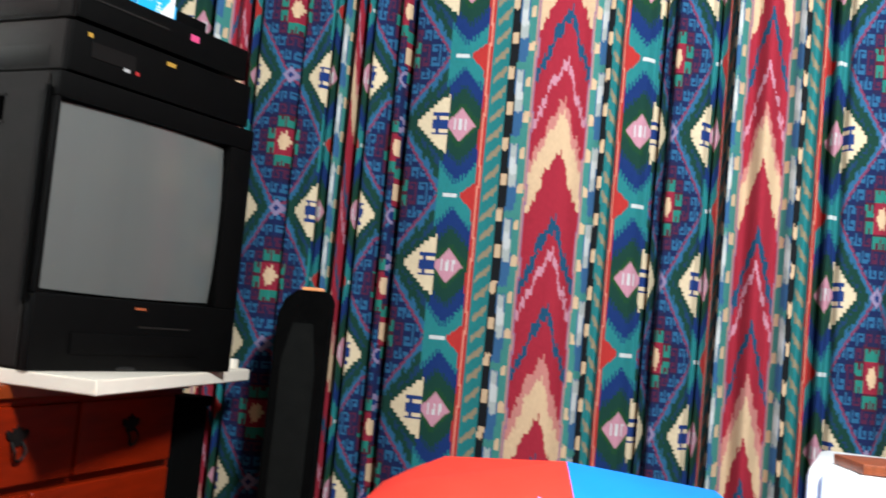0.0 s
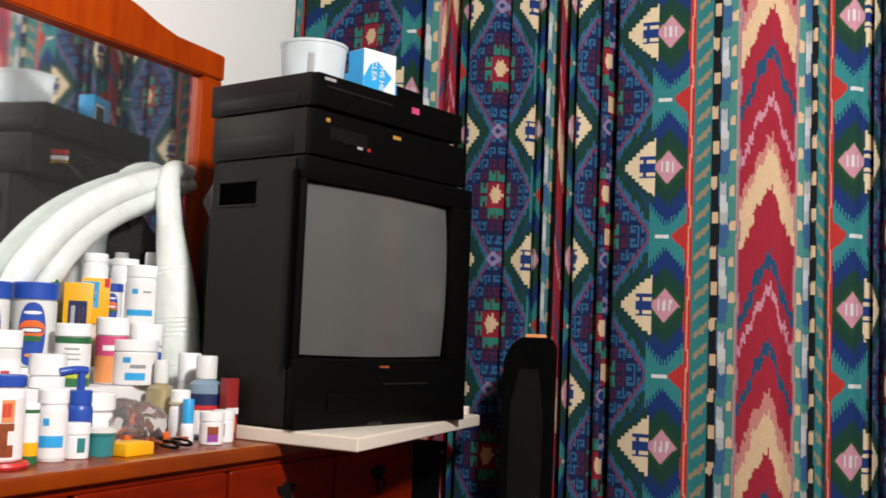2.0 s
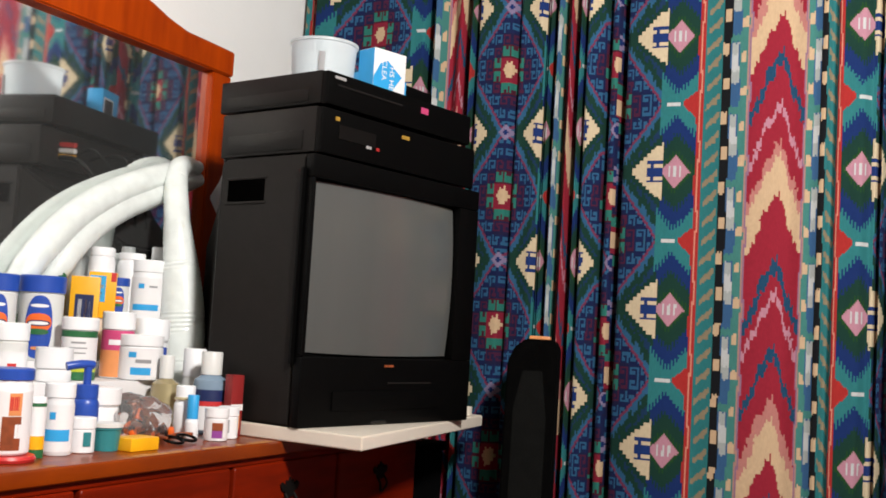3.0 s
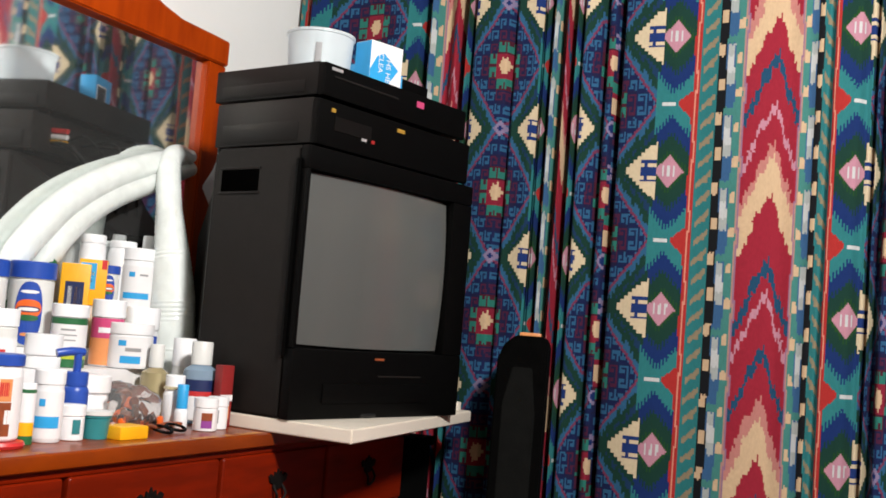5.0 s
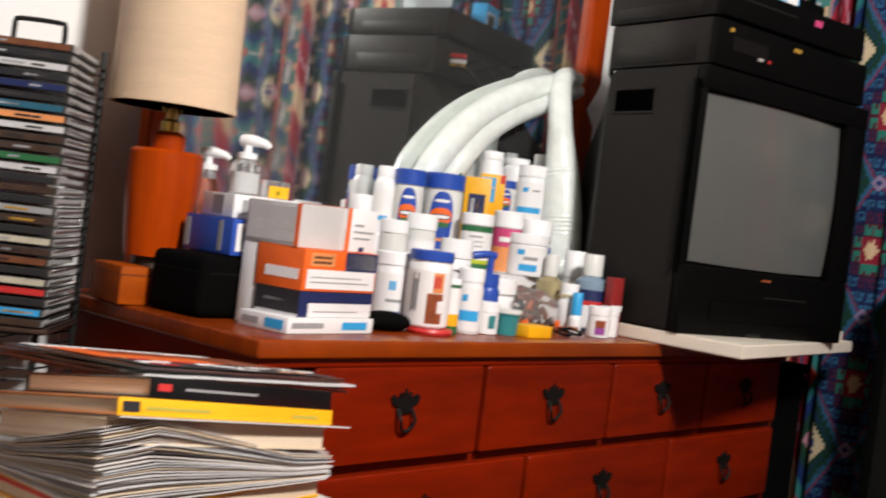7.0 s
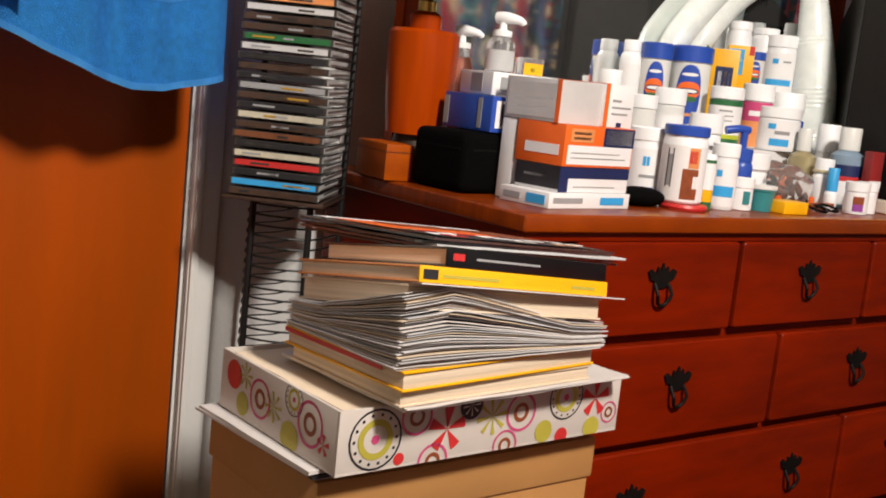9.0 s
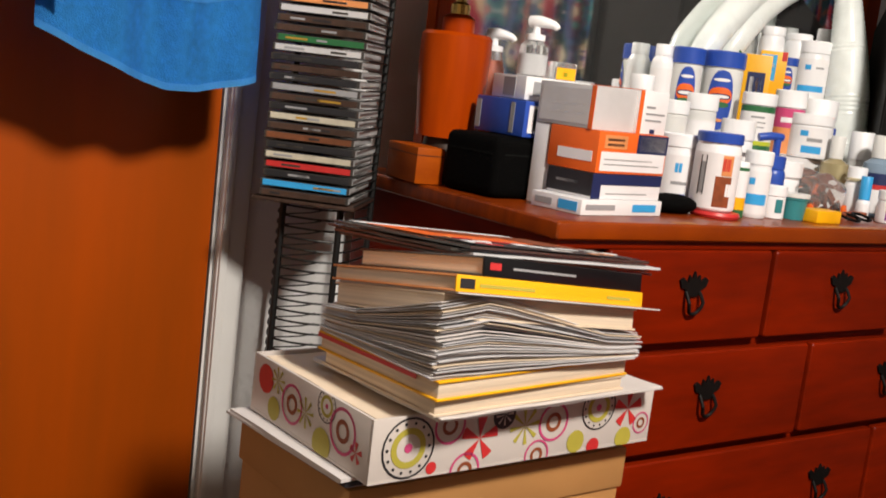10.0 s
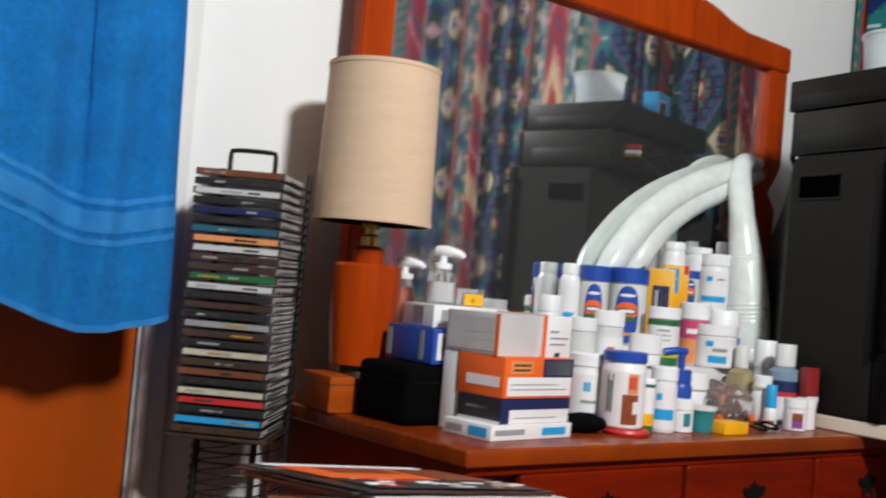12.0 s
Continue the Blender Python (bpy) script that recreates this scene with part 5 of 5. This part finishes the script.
def towel_sheet(y0, y1, bottom, x0, v0, v1, material, name, thick=0.007, out=0.0, phase=0.0, deep=0.014):
    """Hanging cloth between heights v0 and v1 above its bottom edge, which follows (y, z) pairs."""
    b = bmesh.new()
    nu, nv = 64, 36 if v1 > 0.9 else 2
    by, bz = [p[0] for p in bottom], [p[1] for p in bottom]
    rows = []
    for j in range(nv + 1):
        row = []
        for i in range(nu + 1):
            y = y0 + (y1 - y0) * i / nu
            zb = float(np.interp(y, by, bz))
            z = zb + v0 + (v1 - v0) * j / nv * ((1.704 - zb) if v1 > 0.9 else 1.0)
            f = min(1.0, (1.70 - z) / 0.5)
            x = x0 + deep * f * math.sin(y * 34 + phase) + 0.6 * deep * f * math.sin(y * 71 + 2 * phase + z) + 0.006 * noise.noise(Vector((y * 9, z * 5, phase)))
            if phase > 2:           # a deep pleat: the cloth beyond it lies further back
                x -= 0.034 / (1 + math.exp(-(y - 0.478 - 0.12 * (z - 0.90)) / 0.010))
            row.append(b.verts.new((x + out, y - 0.035 * max(0.0, z - 0.95) * (1 if y > 0.45 else 0.3), z)))
        rows.append(row)
    for j in range(nv):
        for i in range(nu):
            b.faces.new((rows[j][i], rows[j][i + 1], rows[j + 1][i + 1], rows[j + 1][i]))
    bmesh.ops.solidify(b, geom=b.faces[:], thickness=thick)
    return part(name, b, material, towel, "", 1.3)


FRONT = [(-0.1, 1.05), (0.08, 1.03), (0.22, 0.990), (0.28, 0.968), (0.312, 0.955)]
BACK = [(0.290, 0.926), (0.34, 0.905), (0.40, 0.882), (0.455, 0.867), (0.50, 0.868), (0.585, 0.888)]
towel_sheet(-0.06, 0.312, FRONT, -1.085, 0.0, 1.0, TERRY, "towel_fold", phase=1.0)
towel_sheet(0.290, 0.585, BACK, -1.125, 0.0, 1.0, TERRY, "towel_cloth", phase=2.2)
for v, w in ((0.108, 0.008), (0.124, 0.028), (0.160, 0.008)):
    towel_sheet(-0.06, 0.312, FRONT, -1.085, v + 0.02, v + w + 0.02, TERRYB, "woven_band", 0.003, 0.0012, 1.0)
    towel_sheet(0.290, 0.585, BACK, -1.125, v, v + w, TERRYB, "woven_band", 0.003, 0.0012, 2.2)
towel_sheet(-0.06, 0.312, FRONT, -1.085, -0.003, 0.006, TERRYB, "hem", 0.010, 0.002, 1.0)
towel_sheet(0.290, 0.585, BACK, -1.125, -0.003, 0.006, TERRYB, "hem", 0.010, 0.002, 2.2)

# ---- cardboard box with a gift-box tray, books and magazines ----
cb = thing("cardboard_box", "tall brown cardboard box standing in front of the dresser", "box", pose(-0.712, 0.622, 0, 0, 0, 1.5))
part("box_wall", box(-0.104, -0.176, 0.001, 0.104, 0.176, 0.502, 0.003), CARDB, cb)
part("lid", box(-0.107, -0.179, 0.502, 0.107, 0.179, 0.548, 0.003), CARDB, cb, "cardboard lid")


def sheet_pile(name, label, x, y, z, lx, ly, yaw, n, th, mats, jit, seed, cat="papers", droop=0.0, lean=0.0):
    t = thing(name, label, cat, pose(x, y, z + 0.0005, 0, 0, yaw), "papers and books on the box")
    r = random.Random(seed)
    zz = 0.0
    for k in range(n):
        dx, dy, a = r.uniform(-jit, jit), r.uniform(-jit, jit), r.uniform(-jit * 180, jit * 180)
        b = bmesh.new()
        m = 10
        h = th * r.uniform(0.7, 1.3)
        lo, hi = [], []
        for i in range(m + 1):
            for j in range(m + 1):
                px, py = (i / m - 0.5) * lx, (j / m - 0.5) * ly
                dz = droop * (k / max(1, n)) * (max(0, px / lx + 0.2)) * (max(0, 0.6 - abs(py / ly + 0.28)))
                dz += lean * k / max(1, n) * (0.158 * px - 0.105 * py) + 0.0012 * noise.noise(Vector((px * 22, py * 22, k * 0.10 + seed)))
                lo.append(b.verts.new((px, py, dz)))
                hi.append(b.verts.new((px, py, h * 0.985 + dz)))
        w = m + 1
        for i in range(m):
            for j in range(m):
                q = (i * w + j, (i + 1) * w + j, (i + 1) * w + j + 1, i * w + j + 1)
                b.faces.new([hi[s] for s in q])
                b.faces.new([lo[s] for s in q[::-1]])
        for i in range(m):
            for e in ((i, i + 1), (m * w + i + 1, m * w + i)):
                b.faces.new((lo[e[1]], lo[e[0]], hi[e[0]], hi[e[1]]))
            e = ((i + 1) * w, i * w)
            b.faces.new((lo[e[1]], lo[e[0]], hi[e[0]], hi[e[1]]))
            e = (i * w + m, (i + 1) * w + m)
            b.faces.new((lo[e[1]], lo[e[0]], hi[e[0]], hi[e[1]]))
        ob = part("sheet", b, mats[k % len(mats)], t)
        ob.matrix_basis = pose(dx, dy, zz, 0, 0, a)
        zz += h
    return zz


def book(name, label, x, y, z, lx, ly, th, yaw, cover, pages, spine=None, spine_side="x", group="papers and books on the box", at=None):
    """Covers, page block set in a little, and a spine on the +x or -y side."""
    t = thing(name, label, "book", at if at else pose(x, y, z + 0.0005, 0, 0, yaw), group)
    c = min(0.002, th * 0.15)
    part("page_block", box(-lx / 2 + 0.003, -ly / 2 + 0.002, c, lx / 2 - 0.002, ly / 2 - 0.002, th - c, 0.0008), pages, t)
    part("cover", box(-lx / 2, -ly / 2, 0, lx / 2, ly / 2, c, 0.0004), cover, t)
    part("cover", box(-lx / 2, -ly / 2, th - c, lx / 2, ly / 2, th, 0.0004), cover, t)
    if spine:
        part("spine", box(lx / 2 - 0.002, -ly / 2, 0.0, lx / 2 + 0.0005, ly / 2, th, 0.0008) if spine_side == "x" else box(-lx / 2, -ly / 2 - 0.0005, 0, lx / 2, -ly / 2 + 0.002, th, 0.0008), spine, t)
    return t


z = 0.5485
z += sheet_pile("loose_papers", "loose white papers lying under the gift box", -0.716, 0.601, z, 0.205, 0.335, 4, 4, 0.003, (PAPERW, DARKP, PAPERW, PAPERW), 0.006, 1)
TZ = z + 0.002
tray = thing("gift_box", "shallow white gift box printed with red and olive rosettes", "box", pose(-0.691, 0.623, TZ, 0, 0, 2))
TX, TY, TH = 0.110, 0.180, 0.060
part("tray_bottom", box(-TX, -TY, 0, TX, TY, 0.003), TRAYP, tray)
part("tray_side", box(TX - 0.003, -TY, 0.003, TX, TY, TH, 0.0006), TRAYP, tray)
part("tray_side", box(-TX, -TY, 0.003, -TX + 0.003, TY, TH, 0.0006), TRAYP, tray)
part("tray_side", box(-TX + 0.003, -TY, 0.003, TX - 0.003, -TY + 0.003, TH, 0.0006), TRAYP, tray)
part("tray_side", box(-TX + 0.003, TY - 0.003, 0.003, TX - 0.003, TY, TH, 0.0006), TRAYP, tray)


def flat_ring(r0, r1, cu, cv, face, bm=None, a0=0.0, a1=2 * math.pi, n=22, lift=0.0006):
    b = bm or bmesh.new()
    lim = TH - 0.0005
    def at(u, v):
        v = min(max(v, 0.0005), lim)
        return (TX + lift, u, v) if face == "x" else (u, -TY - lift, v)
    for i in range(n):
        p, q = a0 + (a1 - a0) * i / n, a0 + (a1 - a0) * (i + 1) / n
        pts = [(cu + r1 * math.cos(p), cv + r1 * math.sin(p)), (cu + r1 * math.cos(q), cv + r1 * math.sin(q)), (cu + r0 * math.cos(q), cv + r0 * math.sin(q)), (cu + r0 * math.cos(p), cv + r0 * math.sin(p))]
        if len({at(*w) for w in pts}) < 4 and r0 > 0:
            continue
        if r0 == 0:
            pts = pts[:3]
        try:
            b.faces.new([b.verts.new(at(*w)) for w in pts])
        except ValueError:
            pass
    bmesh.ops.remove_doubles(b, verts=b.verts, dist=1e-5)
    return b


def rosette(face, cu, cv, r, kind):
    if kind == 0:      # dotted ring with an olive centre ring
        part("rosette", flat_ring(r * 0.93, r, cu, cv, face), DARKP, tray, "", 0)
        part("rosette", flat_ring(r * 0.45, r * 0.66, cu, cv, face), OLIVE, tray, "", 0)
        for k in range(14):
            part("dot", flat_ring(0, r * 0.06, cu + r * 0.8 * math.cos(k * 0.449), cv + r * 0.8 * math.sin(k * 0.449), face, n=5), DARKP, tray, "", 0)
        part("rosette", flat_ring(0, r * 0.16, cu, cv, face, n=8), PINK, tray, "", 0)
    elif kind == 1:    # pinwheel
        d = bmesh.new()
        for k in range(5):
            flat_ring(0, r, cu, cv, face, d, k * 1.2566, k * 1.2566 + 0.55, 4)
        part("rosette", d, REDP, tray, "", 0)
    elif kind == 2:    # dark flower
        part("rosette", flat_ring(0, r, cu, cv, face), DARKP, tray, "", 0)
        d = bmesh.new()
        for k in range(8):
            flat_ring(0, r * 0.75, cu, cv, face, d, k * 0.785, k * 0.785 + 0.2, 2, 0.0009)
        part("rosette", d, TRAYP, tray, "", 0)
    elif kind == 3:    # olive spokes
        d = bmesh.new()
        for k in range(8):
            flat_ring(0, r, cu, cv, face, d, k * 0.785, k * 0.785 + 0.26, 2)
        part("rosette", d, OLIVE, tray, "", 0)
    elif kind == 4:    # pale rings
        part("rosette", flat_ring(r * 0.86, r, cu, cv, face), PINK, tray, "", 0)
        part("rosette", flat_ring(r * 0.3, r * 0.5, cu, cv, face), BROWNP, tray, "", 0)
    else:
        part("rosette", flat_ring(0, r, cu, cv, face, n=14), (REDP, OLIVE, REDP)[kind - 5], tray, "", 0)


for cu, cv, r, kd in ((-0.140, 0.030, 0.029, 0), (-0.095, 0.046, 0.018, 4), (-0.112, 0.008, 0.006, 5), (-0.058, 0.030, 0.022, 1), (-0.030, 0.050, 0.014, 2), (-0.072, 0.000, 0.018, 4), (-0.002, 0.036, 0.019, 3), (0.036, 0.036, 0.020, 4),
                      (0.018, 0.004, 0.016, 4), (0.070, 0.012, 0.012, 6), (0.098, 0.045, 0.024, 0), (0.096, 0.004, 0.009, 5), (0.142, 0.040, 0.020, 1), (0.140, 0.008, 0.012, 6), (0.165, 0.022, 0.012, 4)):
    rosette("x", cu, cv, r, kd)
for cu, cv, r, kd in ((-0.082, 0.040, 0.015, 5), (-0.058, 0.045, 0.013, 3), (-0.062, 0.015, 0.012, 6), (-0.028, 0.030, 0.020, 4), (-0.002, 0.030, 0.015, 3), (0.034, 0.048, 0.016, 0), (0.030, 0.010, 0.016, 6), (0.064, 0.034, 0.022, 4), (0.088, 0.022, 0.010, 1)):
    rosette("y", cu, cv, r, kd)
z = TZ + 0.0035
z += sheet_pile("paper_pile", "pile of white and grey papers in the gift box", -0.690, 0.624, z, 0.204, 0.345, 2, 12, 0.0046, (PAPERW, PAPERG, PAPERW, PAPER), 0.002, 2)
sheet_pile("white_sheets", "wide white sheets under the books", -0.655, 0.632, 0.6265, 0.200, 0.300, 4, 3, 0.0014, (PAPERW,), 0.004, 5)
book("book", "pale paperback with cream pages", -0.640, 0.603, 0.6315, 0.172, 0.250, 0.015, 5, PAPER, PAPER)
book("book", "thick grey-paged book with yellow and red cover edges", -0.640, 0.601, 0.647, 0.178, 0.255, 0.018, 6, YELLOW, PAPER, None)
part("red_edge", box(-0.0885, -0.1285, 0.0125, 0.06, -0.1278, 0.0165), REDP, scene.objects["book.001"], "red cover edge")
sheet_pile("magazine_pile", "bent pile of glossy magazines", -0.634, 0.602, 0.6655, 0.172, 0.262, 4, 30, 0.00087, (PAPERG, PAPERW, PAPERW, PAPERG, PAPERW, PAPER, PAPERG), 0.0034, 3, "magazines", 0.075, 0.85)
YM = pose(-0.630, 0.600, 0.719, 0, 0, 6) @ pose(0, 0, 0, -6, -9, 0)
book("book", "pale paperback with cream pages and a bent cover", 0, 0, 0, 0.168, 0.245, 0.0215, 0, PAPER, PAPER, at=YM @ pose(-0.004, 0.002, -0.0235, 0, 0, -3))
wide = thing("white_sheet", "bent white sheet between the books", "paper", YM @ pose(0.004, 0.012, -0.0016, 0, 0, -2), "papers and books on the box")
part("sheet", box(-0.09, -0.132, 0, 0.09, 0.132, 0.0012), PAPERW, wide)
book("yellow_magazine", "thick yellow-spined magazine in the pile", 0, 0, 0, 0.175, 0.250, 0.0145, 0, PEACH, PAPER, YELLOW, at=YM)
book("black_book", "black-spined paperback with a small red mark", 0, 0, 0, 0.172, 0.222, 0.0175, 0, COVERD, PAPER, BLACKSP, at=YM @ pose(-0.002, 0.016, 0.0150, 0, 0, 1))
part("red_mark", box(0.0865, -0.104, 0.006, 0.0869, -0.090, 0.012), REDP, scene.objects["black_book"])
part("print", box(0.0865, -0.075, 0.0075, 0.0869, 0.01, 0.0095), GREYP, scene.objects["black_book"])
part("mark", box(0.088, -0.121, 0.003, 0.0884, -0.104, 0.0115), DARKP, scene.objects["yellow_magazine"])
part("print", box(0.088, -0.098, 0.005, 0.0884, -0.03, 0.008), OLIVE, scene.objects["yellow_magazine"])
part("print", box(0.088, 0.07, 0.005, 0.0884, 0.105, 0.008), OLIVE, scene.objects["yellow_magazine"])
rng = random.Random(21)
for k in range(5):
    TM = YM @ pose(-0.052 + rng.uniform(-0.012, 0.008), 0.062 + rng.uniform(-0.012, 0.012), 0.0405 + k * 0.0028, 1.5, 5.5, rng.uniform(-5, 4))
    mg = thing("magazine", "glossy magazine with a dark printed cover on the book pile" if k < 4 else "glossy top magazine with orange and white cover print", "magazine", TM, "papers and books on the box")
    b = bmesh.new()
    nx, ny, rows = 8, 14, []
    for hh in (0.0, 0.0022):
        rows.append([[b.verts.new((-0.1 + 0.2 * i / nx, -0.135 + 0.27 * j / ny, hh + 0.0012 * noise.noise(Vector((i * 0.5, j * 0.4, k * 3.0))))) for j in range(ny + 1)] for i in range(nx + 1)])
    for i in range(nx):
        for j in range(ny):
            b.faces.new((rows[1][i][j], rows[1][i + 1][j], rows[1][i + 1][j + 1], rows[1][i][j + 1]))
            b.faces.new((rows[0][i][j], rows[0][i][j + 1], rows[0][i + 1][j + 1], rows[0][i + 1][j]))
    for i in range(nx):
        b.faces.new((rows[0][i][0], rows[0][i + 1][0], rows[1][i + 1][0], rows[1][i][0]))
        b.faces.new((rows[0][i + 1][ny], rows[0][i][ny], rows[1][i][ny], rows[1][i + 1][ny]))
    for j in range(ny):
        b.faces.new((rows[0][nx][j], rows[0][nx][j + 1], rows[1][nx][j + 1], rows[1][nx][j]))
        b.faces.new((rows[0][0][j + 1], rows[0][0][j], rows[1][0][j], rows[1][0][j + 1]))
    part("cover", b, (COVERD, BROWNP, PAPERG, COVERD, COVERD)[k], mg)
    if k == 4:
        prints = [(-0.095, -0.120, -0.078, 0.110, WCARD, 0.0034), (-0.072, -0.115, 0.020, 0.040, ORANGE, 0.0034), (-0.060, -0.070, -0.020, 0.020, BROWNP, 0.0042), (0.025, -0.120, 0.094, 0.125, DARKP, 0.0034), (-0.072, 0.050, 0.020, 0.125, BROWNP, 0.0034)]
        for q in range(26):
            x0, y0 = rng.uniform(0.028, 0.082), rng.uniform(-0.118, 0.110)
            prints.append((x0, y0, x0 + rng.uniform(0.004, 0.010), y0 + rng.uniform(0.006, 0.034), rng.choice((WCARD, WCARD, PAPERW, REDP, PEACH)), 0.0042))
        for x0, y0, x1, y1, m, zz in prints:
            part("cover_print", box(x0, y0, zz, x1, y1, zz + 0.0005), m, mg)
